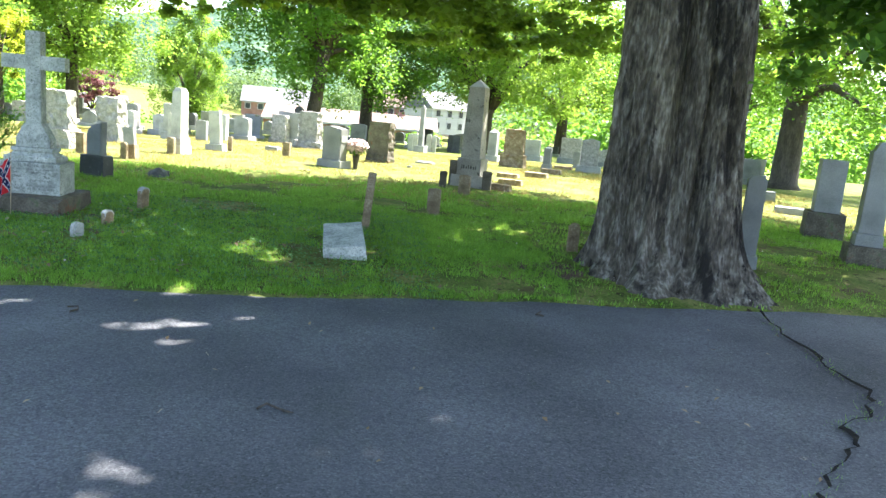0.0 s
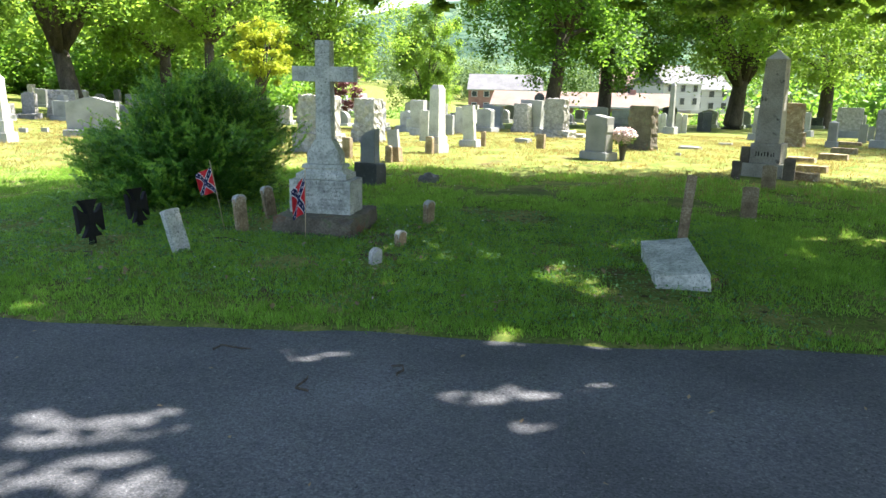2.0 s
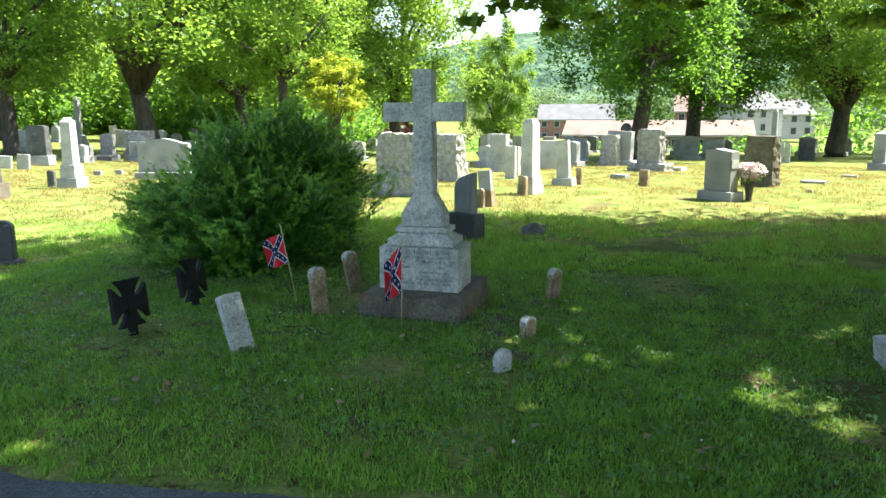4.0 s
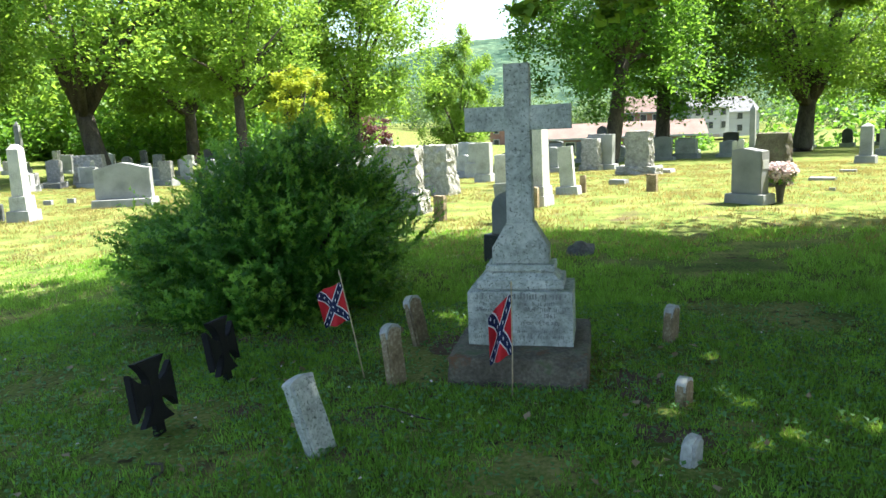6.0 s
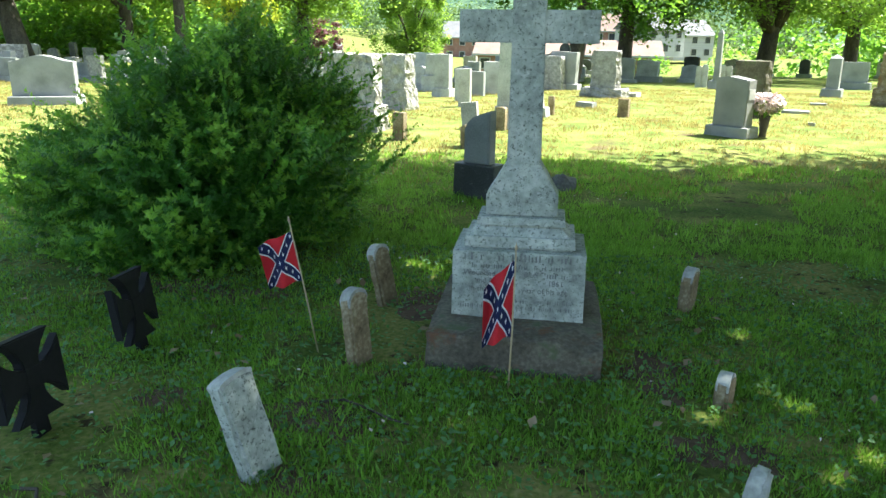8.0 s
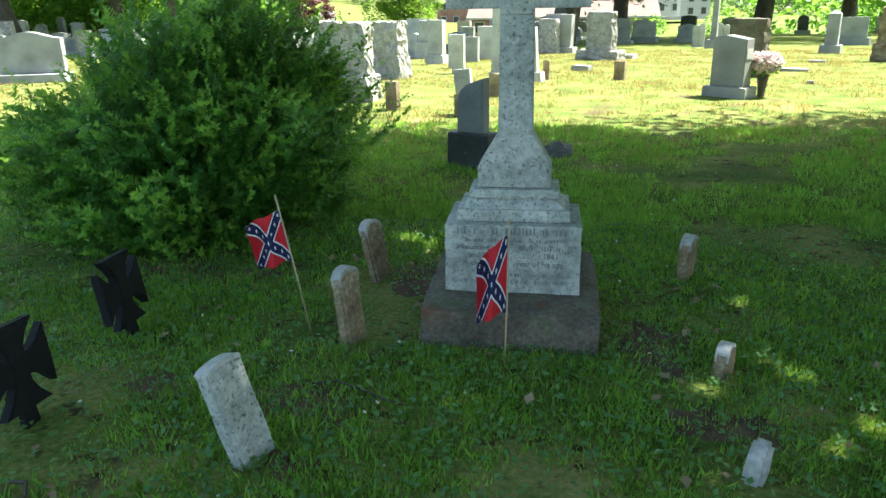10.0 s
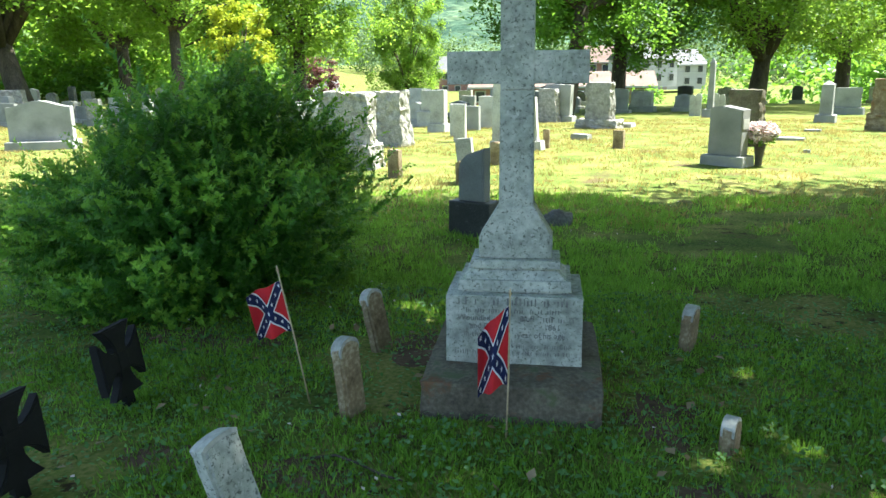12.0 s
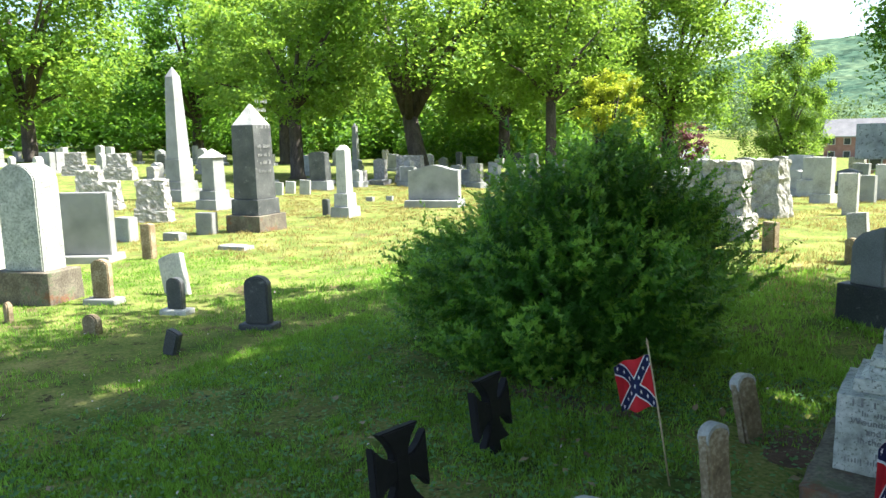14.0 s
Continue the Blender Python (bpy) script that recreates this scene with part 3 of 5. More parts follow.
ledger(6.42, 25.16, 0.61, 0.31, 0.10, TAN_STONE, "sloping ledger stone beside an obelisk", -25)
pillar(5.39, 23.32, [("base", 0.30, 0.19, 0.97), ("die", 0.23, 0.50, 0.95)], GREY_GRANITE, "small square granite pillar on a base", -25, 0.05)
tablet(7.46, 27.40, 0.24, 0.61, 0.12, "flat", GREY_GRANITE, "narrow pale tablet beyond the obelisk", -20, None, GREY_GRANITE, 0, 0)
tablet(8.49, 29.81, 0.20, 0.56, 0.10, "round", GREY_GRANITE, "narrow pale tablet beyond the obelisk", -20, None, GREY_GRANITE, 0, 0)
tablet(10.08, 31.96, 0.22, 0.51, 0.11, "round", WHITE_STONE, "small white tablet beyond the obelisk", -20, None, WHITE_STONE, 0, 0)
# stones beyond the big tree
pillar(6.50, 10.50, [("base", 0.52, 0.39, 0.97), ("die", 0.35, 0.76, 0.98)], GREY_GRANITE, "square grey granite pillar on a brown base", -25, 0.00, base_mat=BROWNSTONE)
pillar(5.58, 8.21, [("base", 0.43, 0.24, 0.97), ("pedestal", 0.29, 0.14, 0.97), ("shaft", 0.25, 0.93, 0.95), ("top", 0.20, 0.10, 0.6)], GREY_GRANITE, "round-topped weathered shaft on a brown base", -25, 0.00, base_mat=BROWNSTONE)
tablet(3.82, 7.58, 0.19, 0.83, 0.11, "round", GREY_GRANITE, "grey round-topped headstone behind the tree trunk", -25, (0.24, 0.17, 0.13), GREY_GRANITE, 0, 0)
ledger(8.49, 15.80, 0.43, 0.26, 0.21, GREY_GRANITE, "low grey ledger stone in the sun", -25)
ledger(7.72, 13.47, 0.53, 0.32, 0.13, GREY_GRANITE, "flat pale ledger stone in the sun", -25)
pillar(5.13, 13.96, [("base", 0.42, 0.34, 0.97), ("die", 0.25, 0.59, 0.9), ("neck", 0.20, 0.45, 0.85)], GREY_GRANITE, "pale monument with an urn on a brown base", -25, 0.00, base_mat=BROWNSTONE, urn=0.43)
# the western rows
tablet(-11.13, 8.37, 0.50, 1.09, 0.31, "round", MARBLE, "large arched marble headstone on a dark stepped base", 18, (0.76, 0.46, 0.34), BROWNSTONE, 0, 0)
tablet(-13.95, 9.24, 0.46, 0.66, 0.18, "round", WHITE_STONE, "pale marble headstone at the edge of the rows", -9, (0.54, 0.28, 0.18), WHITE_STONE, 0, 0)
tablet(-13.62, 10.27, 0.85, 0.89, 0.17, "flat", GREY_GRANITE, "wide plain light granite headstone on a low base", 30, (0.95, 0.47, 0.11), GREY_GRANITE, 0, 0)
tablet(-10.27, 8.59, 0.20, 0.39, 0.08, "round", TAN_STONE, "small round-topped weathered tablet on a flat base", 22, (0.37, 0.19, 0.06), GREY_GRANITE, 0, 0)
tablet(-9.90, 9.19, 0.33, 0.46, 0.06, "low", WHITE_STONE, "white marble tablet leaning sideways", 10, None, WHITE_STONE, -6, -16)
tablet(-9.12, 8.63, 0.16, 0.29, 0.07, "round", DARK_GRANITE, "dark round-topped tablet on a white base", 20, (0.29, 0.15, 0.05), WHITE_STONE, 0, 0)
footstone(-10.32, 7.70, 0.134, 0.19, 0.054, TAN_STONE, "tiny round-topped footstone in the cemetery lawn", -9, "round", 0, 0)
footstone(-9.08, 7.80, 0.173, 0.16, 0.069, TAN_STONE, "low round-topped dark footstone", 10, "round", 0, 0)
footstone(-7.93, 7.73, 0.124, 0.19, 0.062, DARK_GRANITE, "dark slanted footstone in the shade", 10, "low", 0, 18)
tablet(-7.94, 8.59, 0.21, 0.39, 0.09, "round", DARK_GRANITE, "dark round-topped tablet on a flat base in the shade", 22, (0.32, 0.16, 0.05), DARK_GRANITE, 0, 0)
footstone(-12.85, 10.78, 0.195, 0.51, 0.117, TAN_STONE, "weathered upright grey footstone", 10, "low", 0, 0)
ledger(-14.44, 12.30, 0.37, 0.19, 0.13, GREY_GRANITE, "low grey block marker", 10)
footstone(-15.32, 11.95, 0.348, 0.43, 0.209, GREY_GRANITE, "low square granite marker", 10, "flat", 0, 0)
footstone(-14.65, 13.13, 0.342, 0.40, 0.205, GREY_GRANITE, "square granite marker in the cemetery lawn", 20, "flat", 0, 0)
rustic(-18.26, 14.44, 0.66, 0.66, 0.40, RUSTIC, "rock-faced granite headstone on a rock-faced base", 35, (0.77, 0.48, 0.30), 0.05, "all")
pillar(-22.29, 17.99, [("base", 0.88, 0.36, 0.97), ("plinth", 0.71, 0.23, 0.95), ("die", 0.57, 0.65, 0.95), ("shaft", 0.48, 2.34, 0.62)], GREY_GRANITE, "tall pale granite obelisk on a stepped pedestal", 10, 0.28)
pillar(-19.42, 16.98, [("base", 0.70, 0.29, 0.97), ("plinth", 0.55, 0.23, 0.96), ("die", 0.43, 0.85, 0.92)], GREY_GRANITE, "square granite pedestal pillar with a pointed cap", 10, 0.22, tip_w=0.50)
pillar(-14.14, 13.86, [("base", 0.79, 0.33, 0.98), ("plinth", 0.63, 0.29, 0.97), ("shaft", 0.54, 1.35, 0.92)], DARK_GRANITE, "tall dark granite monument with a white pointed cap", 10, 0.38, base_mat=BROWNSTONE, cap_mat=WHITE_STONE, tip_w=0.47)
rustic(-24.93, 16.71, 0.72, 0.84, 0.43, RUSTIC, "rock-faced granite headstone in the cemetery lawn", 35, None, 0.05, "all")
rustic(-21.48, 15.26, 0.59, 0.58, 0.35, RUSTIC, "rock-faced granite headstone behind a wide slab", 35, (0.67, 0.42, 0.17), 0.05, "all")
rustic(-37.03, 22.87, 0.83, 0.62, 0.50, RUSTIC, "rock-faced headstone in the cemetery lawn", 35, (1.15, 0.60, 0.46), 0.05, "all")
rustic(-32.99, 22.57, 0.92, 0.60, 0.55, RUSTIC, "rock-faced headstone on a stepped base", 35, (1.30, 0.66, 0.53), 0.05, "all")
tablet(-40.69, 23.66, 1.29, 0.56, 0.52, "flat", GREY_GRANITE, "granite headstone on steps", 10, (1.63, 0.82, 0.45), GREY_GRANITE, 0, 0)
pillar(-14.44, 16.60, [("base", 0.48, 0.25, 0.97), ("plinth", 0.36, 0.29, 0.95), ("shaft", 0.26, 0.93, 0.9), ("top", 0.25, 0.11, 0.4)], WHITE_STONE, "gothic pale marble shaft on a dark base", 10, 0.00, base_mat=GREY_GRANITE)
pillar(-14.56, 16.56, [("base", 0.27, 0.15, 0.9), ("die", 0.19, 0.27, 0.75)], TAN_STONE, "small weathered pedestal stone", 10, 0.07)
footstone(-15.20, 16.78, 0.167, 0.37, 0.100, DARK_GRANITE, "narrow dark footstone in the cemetery lawn", 10, "low", 0, 0)
ledger(-12.35, 11.92, 0.53, 0.24, 0.06, GREY_GRANITE, "flat ledger stone in the sunlit lawn", 10)
tablet(-22.08, 21.54, 0.34, 0.45, 0.10, "flat", WHITE_STONE, "small white leaning marker in a row", 20, None, WHITE_STONE, 0, 4)
tablet(-22.40, 22.38, 0.35, 0.44, 0.10, "flat", WHITE_STONE, "small white leaning marker in a row", 20, None, WHITE_STONE, 0, 4)
tablet(-21.70, 22.39, 0.38, 0.51, 0.11, "flat", WHITE_STONE, "small white leaning marker in a row", 20, None, WHITE_STONE, 0, 4)
tablet(-23.00, 24.42, 0.67, 1.06, 0.33, "low", DARK_GRANITE, "dark granite headstone in the cemetery lawn", 15, (0.88, 0.50, 0.33), GREY_GRANITE, 0, 0)
pillar(-31.44, 35.74, [("base", 0.64, 0.50, 0.97), ("shaft", 0.32, 2.11, 0.7)], GREY_GRANITE, "slender distant obelisk on a base", 10, 0.22)
rustic(-23.95, 31.06, 1.17, 0.88, 0.58, RUSTIC, "rock-faced pale headstone in the cemetery lawn", 20, (1.32, 0.70, 0.35), 0.05, "all")
tablet(-14.53, 20.03, 1.34, 0.88, 0.27, "serpentine", GREY_GRANITE, "wide light granite headstone with a curved top", 18, (1.45, 0.73, 0.20), GREY_GRANITE, 0, 0)
ledger(-24.05, 28.77, 1.10, 0.55, 0.17, ROCK, "low rough slab in the cemetery lawn", 10)
ledger(-18.46, 22.01, 0.24, 0.15, 0.14, GREY_GRANITE, "low grey slab in the cemetery lawn", 10)
ledger(-18.19, 22.63, 0.21, 0.13, 0.14, GREY_GRANITE, "low grey slab in the cemetery lawn", 10)

# ---- the marble cross ----
cross = thing("cross_monument", pose(-3.306, 7.82, 0.065, 0, 0, 0.5), "weathered white marble cross on a lettered block and stone base", "monument")


def chipped_plinth(w, d, h):
    """A worn square stone, its edges uneven and one front corner broken away."""
    bm = bmesh.new()
    bmesh.ops.create_cube(bm, size=1.0)
    bmesh.ops.subdivide_edges(bm, edges=list(bm.edges), cuts=17, use_grid_fill=True)
    for v in bm.verts:
        p = v.co.copy()
        q = Vector((p.x * w, p.y * d, (p.z + 0.5) * (h + 0.06) - 0.06))
        n = noise.noise_vector(q * 9) * 0.006 + noise.noise_vector(q * 25) * 0.003
        rim = sum(abs(abs(c) - 0.5) < 0.01 for c in p)
        q += n * (1.0 if rim == 1 else 1.6)
        if rim > 1:
            q -= Vector((math.copysign(0.006, p.x) if abs(p.x) > 0.49 else 0, math.copysign(0.006, p.y) if abs(p.y) > 0.49 else 0, 0.006 if p.z > 0.49 else 0))
        far = math.hypot(p.x * w - 0.30, p.y * d + d / 2)
        if p.z > 0.2 and far < 0.15:
            q.z -= 0.055 * (1 - far / 0.15) * (0.8 + 0.5 * noise.noise(q * 30))
        v.co = q
    return bm


def tier(w, d, h, z, w2, d2, grain=0.0018, cuts=9):
    """A dressed but weathered course: w by d below, w2 by d2 above, with worn arrises."""
    bm = prism(w, d, h, z, w2 / w, d2 / d, bevel=0.004)
    bmesh.ops.subdivide_edges(bm, edges=[e for e in bm.edges if e.calc_length() > 0.03], cuts=cuts, use_grid_fill=True)
    for v in bm.verts:
        v.co += noise.noise_vector(v.co * 14) * grain + noise.noise_vector(v.co * 45) * grain * 0.6
    return bm


part("plinth", chipped_plinth(0.736, 0.82, 0.208), BROWNSTONE, cross, "brown stone plinth with a chipped corner")
part("die", tier(0.570, 0.375, 0.302, 0.203, 0.567, 0.372), MARBLE, cross, "grey marble block with worn lettering")
# narrow recesses are added between the courses to draw dark shadow lines
part("lower_neck", tier(0.448, 0.258, 0.012, 0.502, 0.448, 0.258, 0.0005, 3), MARBLE, cross)
part("lower_moulding", tier(0.476, 0.286, 0.046, 0.514, 0.470, 0.280, 0.0018, 6), MARBLE, cross)
part("moulding_slope", tier(0.436, 0.250, 0.036, 0.559, 0.345, 0.176, 0.0016, 5), MARBLE, cross)
part("upper_neck", tier(0.344, 0.180, 0.012, 0.592, 0.344, 0.180, 0.0005, 3), MARBLE, cross)
part("upper_moulding", tier(0.384, 0.218, 0.034, 0.604, 0.374, 0.210, 0.0016, 5), MARBLE, cross)
flare = [(-0.155, 0), (0.155, 0), (0.155, 0.088), (0.075, 0.222), (-0.075, 0.222), (-0.155, 0.088)]
bm = slab_shape(flare, 0.145, 0.005)
bmesh.ops.translate(bm, verts=list(bm.verts), vec=(0, 0, 0.640))
part("cross_foot", bm, MARBLE, cross)
HALF = 0.285
shape = [(-0.074, 0), (0.074, 0), (0.068, 0.72), (HALF, 0.72), (HALF, 0.850), (0.068, 0.850), (0.068, 1.07), (-0.068, 1.07), (-0.068, 0.850), (-HALF, 0.850), (-HALF, 0.72), (-0.068, 0.72)]
bm = slab_shape(shape, 0.108, 0.004)
bmesh.ops.translate(bm, verts=list(bm.verts), vec=(0, 0, 0.642))
part("cross_shaft", bm, MARBLE, cross)
for z0, z1 in ((0.02, 0.694), (0.698, 1.071)):
    half = [0.071 - 0.005 * z for z in (z0, z1)]
    bm = slab_shape([(-half[0], z0), (half[0], z0), (half[1], z1), (-half[1], z1)], 0.124, 0.003)
    bmesh.ops.translate(bm, verts=list(bm.verts), vec=(0, 0, 0.642))
    part("raised_band", bm, MARBLE, cross)


def lettering(text, x, z, size, y, parent, mat, spread=1.0):
    """Cut letters, standing a hair proud of a face that looks along -y."""
    cu = bpy.data.curves.new("lettering", "FONT")
    cu.body, cu.size, cu.align_x, cu.extrude, cu.space_character = text, size, "CENTER", 0.0015, spread
    tmp = new("lettering", cu)
    me = bpy.data.meshes.new_from_object(tmp.evaluated_get(bpy.context.evaluated_depsgraph_get()))
    bpy.data.objects.remove(tmp)
    me.materials.clear()
    me.materials.append(mat)
    ob = new("lettering", me)
    ob["kind"] = "stuff"
    ob.parent = parent
    ob.matrix_basis = pose(x, y, z, 90, 0, 0)
    return ob


def worn_lines(parent, x0, x1, z, size, y, mat, rnd):
    """A line of worn writing that cannot be read: short bars of letter size."""
    bm = bmesh.new()
    x = x0
    while x < x1:
        n = rnd.randint(2, 8)
        for i in range(n):
            w = size * rnd.uniform(0.3, 0.6)
            if x + w > x1:
                break
            if rnd.random() > 0.12:
                prism(w * 0.45, 0.003, size * rnd.uniform(0.55, 1.0), z, 1, bevel=0, bm=bm, x0=x + w / 2, y0=y)
            x += w * 1.15
        x += size * 0.7
    part("lettering", bm, mat, parent)["kind"] = "stuff"


rnd = random.Random(4)
FRONT = -0.1885
worn_lines(cross, -0.235, 0.255, 0.467, 0.034, FRONT, LETTER, rnd)
worn_lines(cross, -0.20, 0.20, 0.434, 0.020, FRONT, LETTER, rnd)
lettering("Wounded", -0.165, 0.399, 0.034, FRONT, cross, LETTER)
lettering("Bluff", 0.055, 0.399, 0.034, FRONT, cross, LETTER)
worn_lines(cross, 0.12, 0.255, 0.399, 0.022, FRONT, LETTER, rnd)
lettering("and Died", -0.12, 0.364, 0.034, FRONT, cross, LETTER)
lettering("1861", 0.16, 0.364, 0.034, FRONT, cross, LETTER)
lettering("In the", -0.17, 0.328, 0.034, FRONT, cross, LETTER)
lettering("year of his age", 0.115, 0.328, 0.034, FRONT, cross, LETTER)
worn_lines(cross, -0.15, 0.25, 0.280, 0.018, FRONT, LETTER, rnd)
worn_lines(cross, -0.25, 0.25, 0.250, 0.018, FRONT, LETTER, rnd)

# ---- iron crosses ----


def iron_cross(x, y, rot, lean, tip):
    t = thing("iron_cross_marker", pose(x, y, gz(x, y) - 0.03, lean, tip, rot), "black painted iron cross marker with flared arms on a stake", "grave marker", "iron cross grave markers")
    a, b, c = 0.112, 0.152, 0.040
    pts = []
    for k in range(4):
        ca, sa = math.cos(math.pi / 2 * k), math.sin(math.pi / 2 * k)
        for u, v in ((c, -c), (b * 0.42, -a * 0.38), (b * 0.68, -a * 0.58), (b, -a), (b, a), (b * 0.68, a * 0.58), (b * 0.42, a * 0.38)):
            pts.append((u * ca - v * sa, u * sa + v * ca + 0.24))
    part("iron_cross", slab_shape(pts, 0.045, 0.006), IRON, t)
    part("stake", prism(0.07, 0.03, 0.13, 0, 0.8, bevel=0.003), IRON, t)
    part("boss", prism(0.075, 0.052, 0.075, 0.202, 0.97, bevel=0.004), IRON, t)
    return t


iron_cross(-4.90, 6.68, 88, -8, 4)
iron_cross(-4.93, 7.40, 92, -9, 3)

# ---- small flags ----


def flag(x, y, stick, lean, tip, rot, hoist, fly, fold, side, sag):
    """A small cloth flag on a wooden stick; fold: how far the cloth is gathered."""
    t = thing("stick_flag", pose(x, y, gz(x, y) - 0.03, lean, tip, rot), "small red flag with a starred blue saltire on a wooden stick", "flag", "small grave flags")
    part("stick", tube([(0, 0, 0), (0.002, 0, stick * 0.5), (0, 0, stick + 0.03)], [0.0042, 0.004, 0.0035], 8), STICK, t, smooth=True)
    part("finial", tube([(0, 0, stick + 0.028), (0, 0, stick + 0.04), (0, 0, stick + 0.06)], [0.004, 0.006, 0.001], 8), STICK, t, smooth=True)
    z1 = stick - 0.01

    def cloth(u, v, off=0.0):
        """u along the fly, v up the hoist, both 0 to 1."""
        px = u * fly * fold
        wave = 0.035 * math.sin(u * 9.0 + v * 1.5) * u ** 0.5 * (1 - 0.3 * v)
        z = z1 - (1 - v) * hoist - sag * (u ** 1.3) * (0.7 + 0.5 * v)
        return Vector((side * px, wave + off, z))

    def sheet(name, quads, mat, off, label=""):
        bm = bmesh.new()
        for q in quads:
            for o in ((off, -off) if off else (0.0,)):
                bm.faces.new([bm.verts.new(cloth(max(0, min(1, a)), max(0, min(1, b)), o)) for a, b in q])
        if not off:
            bmesh.ops.remove_doubles(bm, verts=list(bm.verts), dist=1e-5)
        part(name, bm, mat, t, label, smooth=not off)

    n = 22
    sheet("field", [[(i / n, j / n), ((i + 1) / n, j / n), ((i + 1) / n, (j + 1) / n), (i / n, (j + 1) / n)] for i in range(n) for j in range(n)], RED, 0.0, "red cloth field")

    def band(half, off, name, mat):
        quads = []
        m = 40
        for s in (0, 1):
            for i in range(m):
                a0, a1 = i / m, (i + 1) / m
                b0, b1 = (a0, a1) if s == 0 else (1 - a0, 1 - a1)
                quads.append([(a0, b0 - half), (a1, b1 - half), (a1, b1 + half), (a0, b0 + half)])
        sheet(name, quads, mat, off)

    band(0.165, 0.0012, "white_edging", WHITE_CLOTH)
    band(0.125, 0.0022, "blue_saltire", BLUE)
    for s in (0, 1):
        for k in (0.08, 0.22, 0.36, 0.5, 0.64, 0.78, 0.92):
            if s and k == 0.5:
                continue
            cy = k if s == 0 else 1 - k
            ru, rv = 0.035, 0.055
            p = [(k + (ru if i % 2 == 0 else ru * 0.42) * math.sin(math.pi * i / 5), cy + (rv if i % 2 == 0 else rv * 0.42) * math.cos(math.pi * i / 5)) for i in range(10)]
            sheet("star", [[p[i], p[(i + 1) % 10], (k, cy), p[i - 1]] for i in range(0, 10, 2)], WHITE_CLOTH, 0.0032)
    return t


flag(-3.31, 7.29, 0.57, 0, 1, 0, 0.31, 0.42, 0.27, -1, 0.10)
flag(-4.15, 7.48, 0.60, 2, -9, 15, 0.22, 0.32, 0.45, -1, 0.03)

# ---- low slab beside the road ----
ob = part("grave_slab", rough_block(0.37, 0.90, 0.13, 0, 0.006, 6, 2.0, 0.98), MARBLE)
ob.matrix_world = pose(-0.30, 7.02, gz(-0.3, 7.0) - 0.01, 4.5, -7, 3)
tagged(ob, "sunken pale marble slab tilted in the grass", "grave slab", "flat grave slabs")

# ---- evergreen bush ----


def bush(x, y, w, d, h):
    t = thing("evergreen_bush", pose(x, y, gz(x, y) - 0.02), "large dense dark green yew bush spreading over the lawn", "bush")
    n = 8200
    u = RNG.normal(size=(n, 3))
    u /= np.linalg.norm(u, axis=1)[:, None]
    lump = 1 + 0.13 * np.sin(u[:, 0] * 5 + 1) * np.sin(u[:, 1] * 4 + u[:, 2] * 6) + 0.09 * np.sin(u[:, 2] * 11 + u[:, 0] * 7)
    r = (RNG.uniform(0.08, 1.0, n) ** 0.33) * lump
    tuft = RNG.normal(size=(520, 3))
    tuft /= np.linalg.norm(tuft, axis=1)[:, None]
    dots = u @ tuft.T
    near = np.argmax(dots, axis=1)
    apart = np.clip(np.arccos(np.clip(dots[np.arange(n), near], -1, 1)) / 0.10, 0, 1)
    r *= (1.05 - 0.20 * apart ** 2) * RNG.uniform(0.93, 1.06, 520)[near]
    flat = (np.abs(u[:, 0]) ** 2.2 + np.abs(u[:, 1]) ** 2.2 + np.abs(u[:, 2]) ** 2.2) ** (-1 / 2.2)
    q = u * (r * (0.35 + 0.65 * flat))[:, None]
    low = 0.92 + 0.08 * np.clip((q[:, 2] + 1) * 1.3, 0, 1)
    tip = np.stack([q[:, 0] * w / 2 * low + 0.10 * q[:, 2], q[:, 1] * d / 2 * low, np.maximum(0.03 + 0.10 * RNG.uniform(size=n), h * (0.40 + 0.60 * q[:, 2]) + 0.08 * q[:, 0] * (q[:, 2] > 0))], axis=1)
    up = np.clip((tip[:, 2] / h - 0.3) / 0.5, 0, 1)
    tip[:, 2] *= 1 + up * (0.12 * np.exp(-((q[:, 0] - 0.22) / 0.24) ** 2) - 0.27 * np.exp(-((q[:, 0] + 0.52) / 0.36) ** 2) - 0.07 * np.exp(-((q[:, 0] - 0.7) / 0.25) ** 2))
    grow = tuft[near] * np.array([0.9, 0.9, 0.3]) + np.array([0, 0, 0.72]) + RNG.normal(size=(n, 3)) * 0.28
    grow /= np.linalg.norm(grow, axis=1)[:, None]
    L = RNG.uniform(0.16, 0.40, n)
    long = (RNG.uniform(size=n) < 0.20) & (q[:, 2] > -0.4) & (r > 0.66)
    tip[long] += grow[long] * RNG.uniform(0.05, 0.24, (long.sum(), 1))
    L[long] += 0.22
    k = 26
    s = np.linspace(0, 1, k)[None, :, None]
    spine = tip[:, None, :] - grow[:, None, :] * L[:, None, None] * (1 - s) * 0.9
    spine = spine + np.array([0, 0, -0.05]) * (s ** 2)
    pts = spine.reshape(-1, 3)
    g = np.repeat(grow, k, axis=0)
    out = RNG.normal(size=pts.shape)
    out -= (out * g).sum(1)[:, None] * g
    out /= np.linalg.norm(out, axis=1)[:, None]
    way = out * 0.85 + g * 0.55
    size = (0.046 * (1.15 - 0.55 * np.tile(s[0, :, 0], n)))[:, None] * RNG.uniform(0.8, 1.3, (len(pts), 1))
    side = np.cross(way, g)
    side /= np.linalg.norm(side, axis=1)[:, None] + 1e-9
    a, b, c = pts - side * 0.010, pts + side * 0.010, pts + way * size
    v = np.stack([a, b, c], axis=1).reshape(-1, 3)
    tipward = np.tile(s[0, :, 0], n) > 0.5
